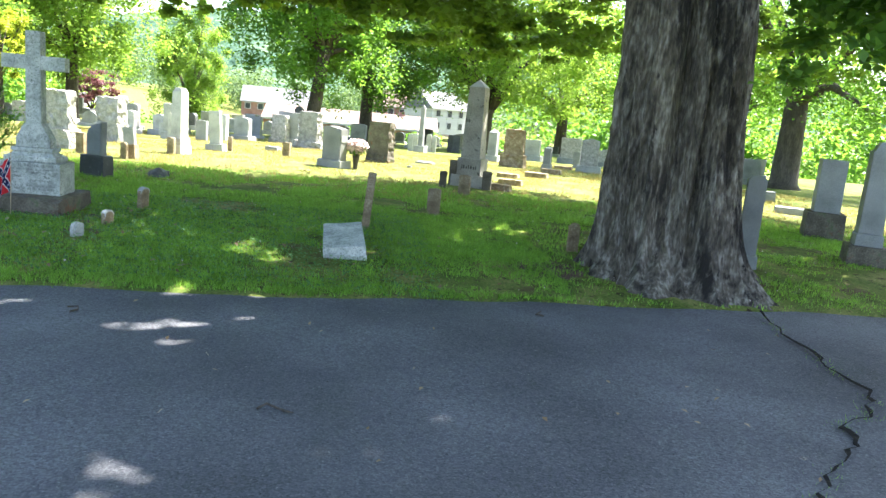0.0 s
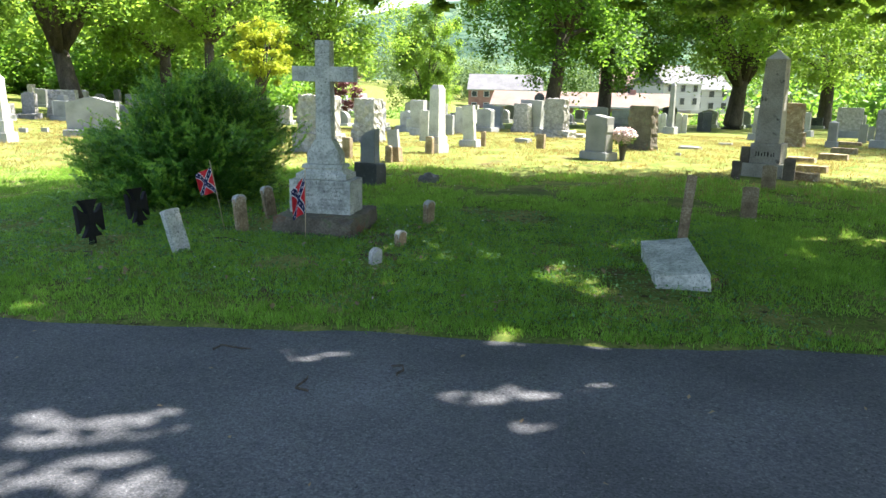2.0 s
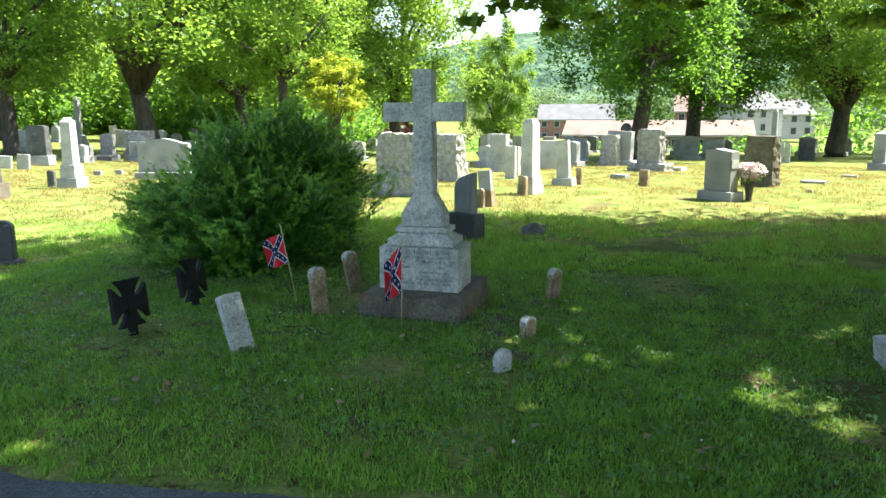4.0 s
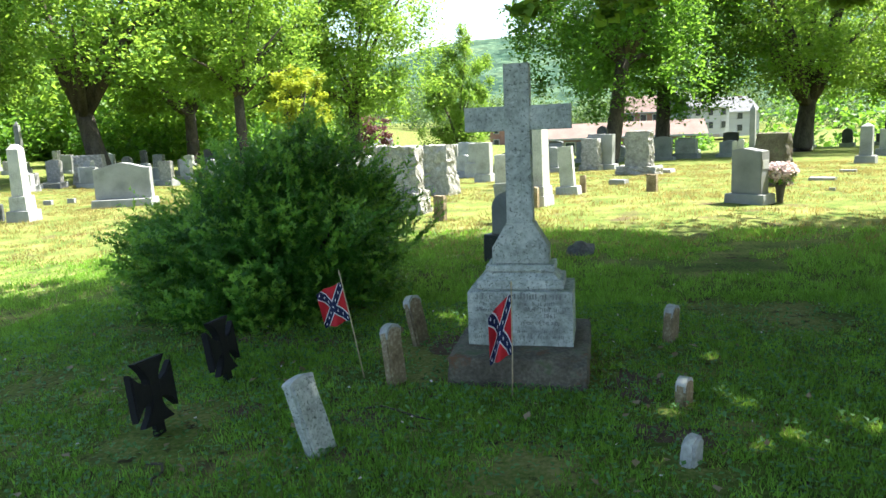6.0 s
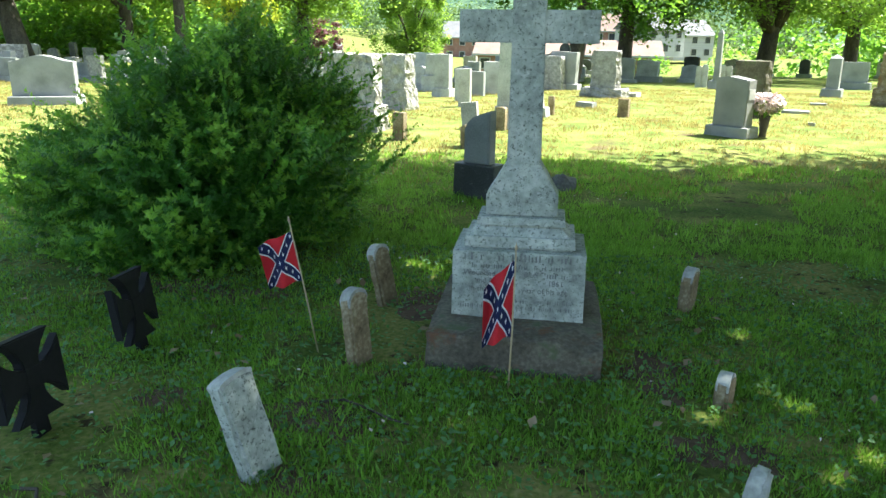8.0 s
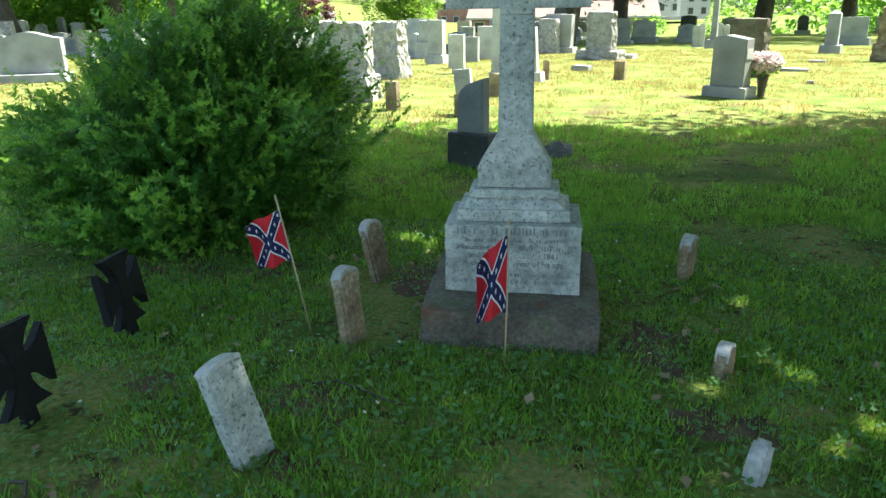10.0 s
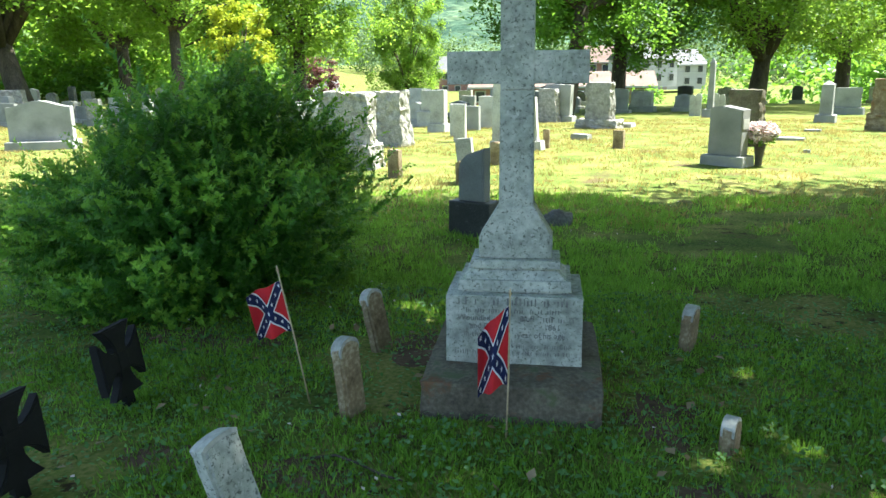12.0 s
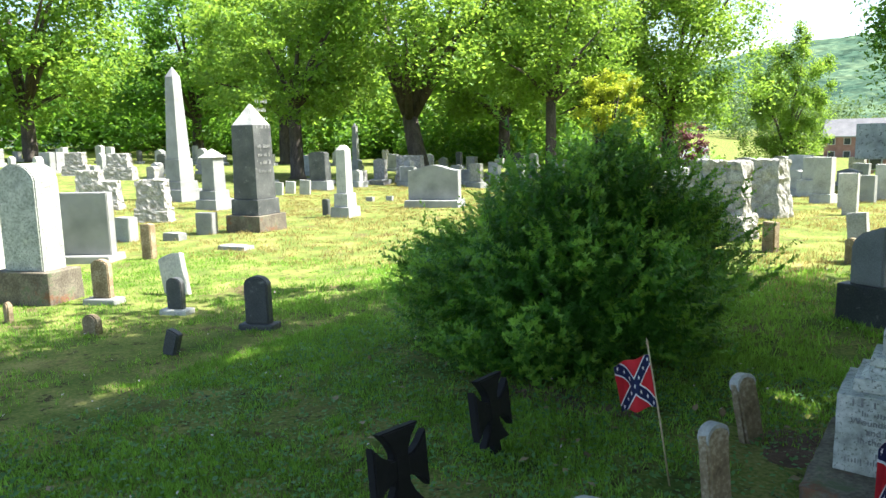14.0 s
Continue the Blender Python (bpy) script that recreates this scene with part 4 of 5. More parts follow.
    outer = np.repeat((r > 0.70) & (apart < 0.75), k)
    for name, mask, mat in (("needles", ~(tipward & outer), NEEDLE), ("pale_foliage", tipward & outer, NEEDLE_TIP)):
        vv = v.reshape(-1, 3, 3)[mask].reshape(-1, 3)
        nd = mesh_of(name, vv, np.arange(len(vv)).reshape(-1, 3), mat)
        nd.parent = t
        nd["kind"] = "stuff"
    rr = random.Random(3)
    for i in range(22):
        a = rr.uniform(0, 6.28)
        q = rr.uniform(0.2, 0.8)
        end = Vector((math.cos(a) * w / 2 * q, math.sin(a) * d / 2 * q, h * rr.uniform(0.3, 0.55)))
        part("stem", tube([(math.cos(a) * 0.12, math.sin(a) * 0.1, 0), end * 0.5 + Vector((0, 0, -0.05)), end], [0.028, 0.018, 0.006], 6), DARK_BARK, t)
    return t


bush(-5.50, 9.22, 2.44, 2.35, 1.50)

# ---- trees ----


def crown_points(n, cx, cy, z0, z1, r, rnd, clumps=70, droop=0.0, hollow=0.35, spread=0.16):
    """Leaf places in clumps that fill a broad crown with gaps and an uneven outline."""
    c = rnd.normal(size=(clumps, 3))
    c /= np.linalg.norm(c, axis=1)[:, None]
    rad = hollow + (1 - hollow) * rnd.uniform(0, 1, clumps) ** 0.5
    rad *= rnd.uniform(0.85, 1.12, clumps)
    c *= rad[:, None]
    mid, half = (z0 + z1) / 2, (z1 - z0) / 2
    cen = np.stack([cx + c[:, 0] * r, cy + c[:, 1] * r, mid + c[:, 2] * half], axis=1)
    far = np.hypot(c[:, 0], c[:, 1])
    cen[:, 2] -= droop * far ** 2 * np.clip(0.6 - c[:, 2], 0, 1)
    which = rnd.integers(0, clumps, n)
    sz = rnd.uniform(0.6, 1.3, clumps)[which][:, None]
    p = cen[which] + rnd.normal(size=(n, 3)) * np.array([spread * r, spread * r, spread * half * 0.75]) * sz
    return p, cen


def tree(x, y, trunk_r, fork, z0, z1, r, n, leaf, mat, label, seed, lean=(0, 0), limbs=9, clumps=70, off=(0, 0), bark=None, droop=0.0, name="tree"):
    rnd = np.random.default_rng(seed)
    g = gz(x, y)
    t = thing(name, pose(x, y, g - 0.05), label, "tree", "cemetery trees")
    p, cen = crown_points(n, off[0], off[1], z0 - g, z1 - g, r, rnd, int(clumps * 1.7), droop or 0.16 * (z1 - z0), 0.3, 0.085)
    top = Vector((lean[0], lean[1], fork))
    bm = tube([(0, 0, 0), (0, 0, 0.25), Vector(top) * 0.5, top], [trunk_r * 1.6, trunk_r * 1.15, trunk_r, trunk_r * 0.85], 12)
    for i in rnd.permutation(len(cen))[:limbs]:
        e = Vector(cen[i])
        m = top.lerp(e, 0.45) + Vector((0, 0, 0.08 * (e - top).length))
        tube([top - Vector((0, 0, trunk_r)), m, e], [trunk_r * 0.55, trunk_r * 0.32, trunk_r * 0.08], 7, bm)
    part("trunk", bm, bark or DARK_BARK, t, smooth=True)
    cr = leaves("crown", p, leaf, mat)
    cr.parent = t
    cr["kind"] = "stuff"
    return t


def big_tree():
    """The old maple at the roadside, with a furrowed flaring trunk and a wide crown."""
    x, y = 2.72, 6.98
    rnd = np.random.default_rng(11)
    t = thing("maple_tree", pose(x, y, 0.02), "old maple with a furrowed grey flaring trunk beside the road", "tree")
    seg, rings = 260, 80
    bm = bmesh.new()
    rows = []
    for j in range(rings):
        z = 5.2 * (j / (rings - 1)) ** 1.35
        base = 0.475 - 0.012 * z + 0.30 * math.exp(-z / 0.26) + 0.10 * math.exp(-z / 1.1)
        row = []
        for k in range(seg):
            a = 2 * math.pi * k / seg
            ca, sa = math.cos(a), math.sin(a)
            root = 0.13 * math.exp(-z / 0.32) * (math.sin(a * 6 + 0.8) + 0.6 * math.sin(a * 9 + 2)) * 0.7
            flute = 0.085 * (1 - 1.9 * (0.5 - 0.5 * math.sin(a * 5 + 0.16 * z + 0.6 + 0.5 * math.sin(a * 2))) ** 3) + 0.022 * math.sin(a * 11 - 0.3 * z)
            fur = noise.noise(Vector((ca * 6.0, sa * 6.0, z * 0.55)))
            fur2 = noise.noise(Vector((ca * 15, sa * 15, z * 1.3 + 5)))
            rr = base + root + flute + 0.055 * (1 - 2.2 * abs(fur) ** 0.7) + 0.03 * (0.5 - abs(fur2)) 
            for mid, wide, deep in ((-2.05, 0.15, 0.24), (-1.52, 0.08, 0.12), (-2.62, 0.09, 0.12), (-0.95, 0.09, 0.06), (0.6, 0.15, 0.1), (2.1, 0.14, 0.1)):
                off = (a - mid - 0.05 * math.sin(z * 1.7 + mid) + math.pi) % (2 * math.pi) - math.pi
                rr -= deep * math.exp(-(off / wide) ** 2) * (1 - 0.5 * math.exp(-z / 0.2))
            row.append(bm.verts.new((ca * rr - 0.035 * z, sa * rr, z - 0.05)))
        rows.append(row)
    for r0, r1 in zip(rows, rows[1:]):
        for k in range(seg):
            bm.faces.new((r0[k], r0[(k + 1) % seg], r1[(k + 1) % seg], r1[k]))
    part("trunk", bm, BARK, t, "deeply furrowed grey bark", smooth=True)
    p, cen = crown_points(160000, 0.05, 1.2, 3.6, 12.4, 6.9, rnd, 240, 0.7, 0.2, 0.10)
    # crown widened and skewed out of view to fit the shade on the ground
    for q in (p, cen):
        q[:, 0] *= 1.55
        q[:, 1] += 0.22 * q[:, 0]
    # leaf lobes added above the view, only to thicken the shade below
    for cx, cy, r, n in ((0.3, 5.6, 3.0, 15000), (-2.8, 5.2, 2.8, 13000), (-6.0, 2.4, 2.6, 9000), (0.9, -1.6, 4.5, 20000), (-2.6, -1.6, 3.4, 12000)):
        p = np.concatenate([p, crown_points(n, cx, cy, 5.4, 8.4, r, rnd, 40, 0.2, 0.1, 0.2)[0]])
    low = []
    for cx, cy, z0, z1, r, n in ((0.6, 5.4, 2.6, 4.6, 3.0, 10500), (-3.6, 5.0, 2.8, 4.4, 2.2, 7500), (4.6, 4.6, 2.4, 4.4, 2.8, 7500), (-8.0, 3.4, 3.0, 4.4, 2.2, 4500), (-5.4, 3.2, 2.3, 3.6, 1.1, 3000), (-3.7, 4.7, 2.55, 3.6, 1.2, 3000), (-5.6, 4.6, 3.3, 4.7, 1.9, 6000), (-1.4, 5.2, 2.3, 3.4, 2.0, 5500)):
        low.append(crown_points(n, cx, cy, z0, z1, r, rnd, 70, 0.3, 0.1, 0.075)[0])
    low = np.concatenate(low)

    def gaps(q):
        """Holes cut in the unseen crown along the sun's way, to place sun patches."""
        w = q + np.array([x, y, 0.02])
        foot = w[:, :2] - np.outer(w[:, 2] / SUN_DIR.z, [SUN_DIR.x, SUN_DIR.y])
        hit = np.zeros(len(q), dtype=bool)
        for gx_, gy_, r in ((-2.26, 6.14, 0.14), (-1.22, 6.86, 0.13), (-1.19, 6.63, 0.15), (-1.15, 6.41, 0.11), (-0.88, 6.43, 0.13), (-1.74, 7.11, 0.11), (-1.95, 7.0, 0.08), (-0.62, 7.88, 0.12), (-2.40, 5.0, 0.14), (-1.36, 5.45, 0.20), (-0.85, 5.58, 0.11), (-1.15, 4.62, 0.26), (0.3, 5.38, 0.28), (0.0, 4.82, 0.20), (-3.15, 3.85, 0.26), (-2.72, 3.85, 0.24), (-2.95, 3.6, 0.26), (1.42, 8.8, 0.27), (1.45, 8.46, 0.12), (0.75, 7.78, 0.15), (-0.73, 5.06, 0.08), (1.05, 4.71, 0.12), (-0.95, 2.85, 0.14), (-3.94, 8.84, 0.17), (-2.57, 7.19, 0.10), (-2.27, 7.34, 0.10), (-2.07, 6.97, 0.15), (-2.87, 8.71, 0.08), (-2.3, 8.03, 0.09), (-7.5, 7.0, 0.16), (-7.43, 8.0, 0.13), (-4.4, 5.4, 0.12)):
            dx, dy = foot[:, 0] - gx_, foot[:, 1] - gy_
            ang = np.arctan2(dy, dx)
            hit |= np.hypot(dx, dy) * (1 + 0.35 * np.sin(3 * ang + gx_ * 9) + 0.25 * np.sin(5 * ang + gy_ * 7)) < r
        return hit & (rnd.uniform(size=len(q)) < 0.93)

    keep = ~((np.hypot(p[:, 0] + 3.6, p[:, 1] + 4.6) < 4.6) & (p[:, 2] < 3.4)) & ~gaps(p)
    cr = leaves("crown", p[keep], 0.15, LEAF, 0.85)
    cr.parent = t
    cr["kind"] = "stuff"
    # brighter leaf than the crown's: sun on these shaded sprays, put into colour
    cr = leaves("low_sprays", low[~gaps(low)], 0.12, LEAF_LIGHT, 0.85)
    cr.parent = t
    cr["kind"] = "stuff"
    cr = leaves("hanging_spray", crown_points(5200, 0.55, -2.2, 1.75, 3.2, 0.85, rnd, 60, 0.3, 0.1, 0.11)[0], 0.085, LEAF, 0.85)
    cr.parent = t
    cr["kind"] = "stuff"
    part("limb", tube([(0.2, -0.3, 4.3), (0.35, -1.1, 4.1), (0.5, -1.8, 3.4), (0.55, -2.2, 2.6), (0.6, -2.4, 2.0)], [0.07, 0.05, 0.03, 0.015, 0.005], 8), DARK_BARK, t, smooth=True)
    for i in list(rnd.permutation(len(cen))[:26]):
        e = Vector(cen[i])
        s = Vector((0.1, 0, 4.6))
        m = s.lerp(e, 0.5) + Vector((0, 0, 0.6))
        part("limb", tube([s, s.lerp(m, 0.5) + Vector((0, 0, 0.25)), m, e], [0.17, 0.12, 0.08, 0.02], 8), DARK_BARK, t, smooth=True)
    return t


big_tree()
BG = "broad green maple in full summer leaf among the graves"
# crown colours partly carry sun and shade: LEAF_LIGHT brighter, LEAF darker
tree(-2.8, 33.0, 0.28, 4.0, 1.7, 12, 3.9, 46000, 0.17, LEAF, BG, 21, (0.5, 0), 9, 110)
tree(-0.5, 39.3, 0.30, 4.5, 1.5, 12, 4.4, 46000, 0.18, LEAF, BG, 22, (0.1, 0), 9, 110)
tree(5.9, 41.5, 0.40, 2.4, 1.7, 12, 6.4, 56000, 0.18, LEAF_LIGHT, "spreading maple with sunlit yellow-green leaves", 23, (0.2, 0), 16, 130)
tree(12.5, 50.0, 0.38, 3.2, 1.4, 10, 5.4, 30000, 0.20, LEAF_LIGHT, "sunlit green maple at the cemetery's far side", 24, clumps=110)
tree(-14.3, 61.0, 0.20, 2.0, -1.2, 8.0, 2.8, 42000, 0.16, LEAF_LIGHT, "small bright green tree standing in the open", 25, limbs=8, clumps=90)
tree(-14.2, 30.3, 0.10, 1.4, 1.3, 3.8, 1.25, 9000, 0.12, LEAF_GOLD, "small bushy tree with golden yellow leaves", 26, clumps=30)
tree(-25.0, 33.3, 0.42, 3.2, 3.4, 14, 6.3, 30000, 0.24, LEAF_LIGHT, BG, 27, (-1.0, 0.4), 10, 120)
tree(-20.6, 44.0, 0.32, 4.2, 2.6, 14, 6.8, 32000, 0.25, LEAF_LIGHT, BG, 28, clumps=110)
tree(-29.0, 29.0, 0.30, 3.6, 2.6, 9.0, 4.0, 18000, 0.20, LEAF_LIGHT, "maple with bright green leaves among the graves", 29, clumps=90)
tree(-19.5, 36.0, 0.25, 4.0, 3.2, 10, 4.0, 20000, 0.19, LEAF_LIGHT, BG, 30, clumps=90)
tree(-17.6, 46.5, 0.34, 4.2, 1.2, 14, 5.0, 34000, 0.22, LEAF_LIGHT, BG, 38, clumps=110)
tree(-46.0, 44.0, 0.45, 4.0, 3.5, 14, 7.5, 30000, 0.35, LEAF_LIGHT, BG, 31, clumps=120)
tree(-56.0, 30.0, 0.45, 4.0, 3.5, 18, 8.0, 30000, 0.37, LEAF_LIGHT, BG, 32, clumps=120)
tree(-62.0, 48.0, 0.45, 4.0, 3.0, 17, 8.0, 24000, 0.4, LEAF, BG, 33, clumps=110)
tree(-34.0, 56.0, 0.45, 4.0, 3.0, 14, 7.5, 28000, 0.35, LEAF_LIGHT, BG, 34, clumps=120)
tree(13.9, 24.5, 0.40, 3.4, 2.0, 12, 6.4, 50000, 0.16, LEAF, "green maple beyond the roadside tree", 35, clumps=120)
tree(17.0, 36.0, 0.42, 3.0, 1.5, 11, 6.0, 22000, 0.2, LEAF, BG, 36, clumps=110)
tree(-22.0, 62.0, 0.1, 1.0, -1.0, 2.6, 2.0, 5000, 0.22, LEAF_PURPLE, "purple-leaved small tree near the houses", 37, clumps=40)


def woods(n, x0, x1, y0, y1, z, h, leaf, mat, label, seed):
    """A far belt of wood: many crowns of leaf clumps in one mesh."""
    rnd = np.random.default_rng(seed)
    k = n // 260
    cx, cy = rnd.uniform(x0, x1, k), rnd.uniform(y0, y1, k)
    hh = h * rnd.uniform(0.6, 1.15, k)
    w = rnd.integers(0, k, n)
    u = rnd.normal(size=(n, 3))
    u /= np.linalg.norm(u, axis=1)[:, None]
    rr = rnd.uniform(0.55, 1.0, n) * (1 + 0.25 * np.sin(u[:, 0] * 6 + w) * np.sin(u[:, 2] * 5 + w))
    base = height(cx, cy)[w] + z
    p = np.stack([cx[w] + u[:, 0] * rr * hh[w] * 0.42, cy[w] + u[:, 1] * rr * hh[w] * 0.42, base + hh[w] * 0.5 + u[:, 2] * rr * hh[w] * 0.52], axis=1)
    ob = leaves("woods", p, leaf, mat)
    return tagged(ob, label, "woods", kind="stuff")


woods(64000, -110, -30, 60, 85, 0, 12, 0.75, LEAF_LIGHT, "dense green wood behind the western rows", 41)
woods(40000, -100, -72, 8, 62, 0, 12, 0.75, LEAF, "dense green wood behind the western rows", 42)
woods(50000, -130, 60, 190, 260, 0, 12, 0.85, LEAF_HAZY, "green trees beyond the houses", 43)
woods(26000, 14, 70, 52, 95, 0, 9.5, 0.7, LEAF, "green trees beyond the lawn", 44)
woods(9000, -30, 22, 82, 92, 0, 3.0, 0.34, LEAF, "shrubs and small trees in front of the houses", 45)
woods(22000, -76, -24, 56, 63, -0.6, 5.0, 0.42, LEAF, "dark undergrowth along the edge of the wood", 46)

# ---- hill and houses ----
hx, hy = np.linspace(-1500, 1300, 180), np.linspace(430, 1300, 60)
HX, HY = np.meshgrid(hx, hy)
ridge = 92 + 42 * np.sin(HX * 0.0021 + 1.3) + 16 * np.sin(HX * 0.006 + 0.5) + 5 * np.sin(HX * 0.021)
bumps = np.array([[noise.noise(Vector((a * 0.06, b * 0.06, 0))) for a in hx] for b in hy])
HZ = -6 + ridge * smooth(430, 1150, HY) + 5 * bumps
hid = np.arange(HX.size).reshape(HX.shape)
hq = np.stack([hid[:-1, :-1], hid[:-1, 1:], hid[1:, 1:], hid[1:, :-1]], axis=-1).reshape(-1, 4)
tagged(mesh_of("hill_backdrop", np.stack([HX, HY, HZ], axis=-1).reshape(-1, 3), hq, HILL, True), "hazy wooded hill on the horizon", "hill", kind="structure")


def house(x, y, rot, w, d, wall_h, roof_h, wall, roof, label, cols=4, rows=1, z=None):
    """A house with a gabled roof, its ridge along its width."""
    t = thing("house", pose(x, y, (gz(x, y) if z is None else z) - 0.2, 0, 0, rot), label, "house", "houses below the cemetery")
    part("wall", prism(w, d, wall_h + 0.2, 0, 1, bevel=0), wall, t)
    bm = slab_shape([(-d / 2 - 0.4, wall_h + 0.1), (d / 2 + 0.4, wall_h + 0.1), (0.0, wall_h + 0.1 + roof_h)], w + 0.6, 0)
    bmesh.ops.rotate(bm, verts=list(bm.verts), cent=(0, 0, 0), matrix=Matrix.Rotation(radians(90), 3, "Z"))
    part("roof", bm, roof, t)
    bm = prism(w + 0.62, 0.08, 0.22, wall_h - 0.02, 1, bevel=0, y0=-d / 2 - 0.42)
    part("fascia", bm, SIDING, t, "white fascia board")
    part("chimney", prism(0.7, 0.7, 1.0, wall_h + roof_h * 0.7, 1, bevel=0, x0=w * 0.3), BRICK, t)
    for r in range(rows):
        for c in range(cols):
            xx = -w / 2 + (c + 0.5) * w / cols
            zz = 0.2 + wall_h * (r + 0.55) / rows - 0.55
            fr = part("window", prism(1.3, 0.12, 1.35, zz, 1, bevel=0, x0=xx, y0=-d / 2 - 0.03), SIDING, t)
            part("pane", prism(1.0, 0.06, 1.1, zz + 0.12, 1, bevel=0, x0=xx, y0=-d / 2 - 0.08), PANE, fr)
    return t

house(-20.6, 172, 4, 16, 9, 5.0, 3.4, BRICK, ROOF_GREY, "row of brick townhouses with pale grey roofs", 6, 2, -5.2)
house(-2.7, 97.5, 0, 21, 8, 2.7, 1.7, BRICK, ROOF_PINK, "long low brick building with a pinkish roof", 9, 1, -3.9)
house(11.5, 142, 40, 9.0, 7.5, 4.4, 3.2, SIDING, ROOF_GREY, "white-sided two-storey house with a grey roof", 3, 2, -2.6)
house(18.5, 152, 25, 8.0, 7.5, 4.2, 2.8, SIDING, ROOF_GREY, "white-sided house with a low grey roof", 3, 2, -3.4)
house(4.5, 155, 0, 9, 9, 5.2, 3.2, BRICK, ROOF_PINK, "brick house row with a faded roof", 4, 2, -3.8)
house(-33.5, 95, 10, 7, 8, 2.6, 2.2, SIDING, ROOF_GREY, "small white house behind the trees", 2, 1, -5)


# ---- grass ----


def blades(name, x, y, h, w, mat, label):
    n = len(x)
    z = height(x, y)
    a = RNG.uniform(0, 2 * np.pi, n)
    lean = RNG.normal(size=(n, 2)) * (h * 0.45)[:, None]
    dx, dy = np.cos(a) * w, np.sin(a) * w
    v = np.stack([np.stack([x - dx, y - dy, z - 0.01], 1), np.stack([x + dx, y + dy, z - 0.01], 1), np.stack([x + lean[:, 0], y + lean[:, 1], z + h], 1)], axis=1).reshape(-1, 3)
    return tagged(mesh_of(name, v, np.arange(3 * n).reshape(-1, 3), mat), label, "grass", kind="stuff")


def worn(x, y):
    """How thick the grass grows, from bare to full."""
    f = np.array([noise.noise(Vector((a * 0.9, b * 0.9, 3.0))) + 0.5 * noise.noise(Vector((a * 3, b * 3, 9.0))) for a, b in zip(x, y)])
    return f


def tufts(n, x0, x1, y0, y1, per, spread):
    """Blades in small tufts, thin where the ground is worn."""
    m = n // per
    cx, cy = RNG.uniform(x0, x1, m), RNG.uniform(y0, y1, m)
    f = worn(cx, cy)
    f = np.where(cy < 6.0, np.maximum(f, 0.0), f)
    ok = (f + RNG.uniform(-0.3, 0.3, m) > -0.12) & (cy > edge_y(cx) - 0.01) & (np.hypot(cx - 2.72, cy - 6.98) > 0.8)
    cx, cy, f = cx[ok], cy[ok], f[ok]
    x = np.repeat(cx, per) + RNG.normal(size=len(cx) * per) * spread
    y = np.repeat(cy, per) + RNG.normal(size=len(cx) * per) * spread
    tall = np.repeat(RNG.uniform(0.6, 1.4, len(cx)) * (1 + 0.6 * np.clip(f, 0, 1)), per)
    return x, y, tall


x, y, tall = tufts(390000, -7.5, 1.6, 4.2, 9.6, 9, 0.022)
blades("grass_near", x, y, RNG.uniform(0.012, 0.034, len(x)) * tall, RNG.uniform(0.0030, 0.0072, len(x)), GRASS, "short green mown grass with worn spots near the road")
x, y, tall = tufts(200000, -13, 8, 5.0, 11.6, 8, 0.035)
blades("grass_mid", x, y, RNG.uniform(0.014, 0.038, len(x)) * tall, RNG.uniform(0.0036, 0.0072, len(x)), GRASS, "short green mown grass under the trees")
x, y, tall = tufts(120000, -9, 6.5, 9.2, 12.9, 8, 0.035)
blades("grass_shaded", x, y, RNG.uniform(0.022, 0.055, len(x)) * tall, RNG.uniform(0.0045, 0.009, len(x)), GRASS, "short green mown grass at the edge of the shade")
x, y, tall = tufts(260000, -24, 11, 11.0, 30, 6, 0.05)
blades("grass_far", x, y, RNG.uniform(0.025, 0.055, len(x)) * tall, RNG.uniform(0.005, 0.010, len(x)), GRASS_DRY_SUNNY, "sunlit mown grass between the graves")

# ---- small things ----


def scatter_leaves(n, x0, x1, y0, y1, size, mat, name, label, category, lift=0.012):
    x, y = RNG.uniform(x0, x1, n), RNG.uniform(y0, y1, n)
    z = np.where(y < edge_y(x), 0.012, height(x, y) + lift)
    return tagged(leaves(name, np.stack([x, y, z], 1), size, mat, 0.7, 0.0, 3.0), label, category, kind="stuff")


scatter_leaves(90, -7, 3.5, 1.0, 5.3, 0.035, DRY, "litter", "fallen leaf bits on the asphalt", "litter", 0.0)
scatter_leaves(160, -6.5, 1, 5.6, 8.6, 0.05, DRY, "dry_leaves", "brown fallen leaves in the grass", "leaves", 0.03)
scatter_leaves(17000, -7.2, 0.5, 5.7, 9.2, 0.027, WEED, "weeds", "broad low weeds among the grass", "weeds", 0.03)
scatter_leaves(420, -9, 5, 5.8, 13, 0.02, PETAL, "clover_flowers", "tiny white clover flowers in the lawn", "flowers", 0.055)


def twig(points, r, label):
    ob = part("twig", tube(points, [r] * (len(points) - 1) + [r * 0.4], 6), DARK_BARK, smooth=True)
    return tagged(ob, label, "twig", "fallen twigs")


def twig_at(x, y, length, turn, r=0.006, bend=0.05):
    z = gz(x, y) + 0.018 if y > edge_y(x) else 0.012
    c, s = math.cos(turn), math.sin(turn)
    pts = [(x + c * length * t - s * bend * math.sin(t * 5), y + s * length * t + c * bend * math.sin(t * 5), z + 0.006 * math.sin(t * 9)) for t in (0, 0.25, 0.5, 0.75, 1)]
    return twig(pts, r, "thin bare fallen twig on the ground")


twig_at(-4.02, 7.0, 0.42, -0.15, 0.005)
twig_at(-4.75, 6.35, 0.22, -0.7)
twig_at(-3.45, 3.75, 0.36, -0.35)
twig_at(-2.2, 4.5, 0.18, 2.2)
twig_at(-0.55, 3.5, 0.16, 0.1)
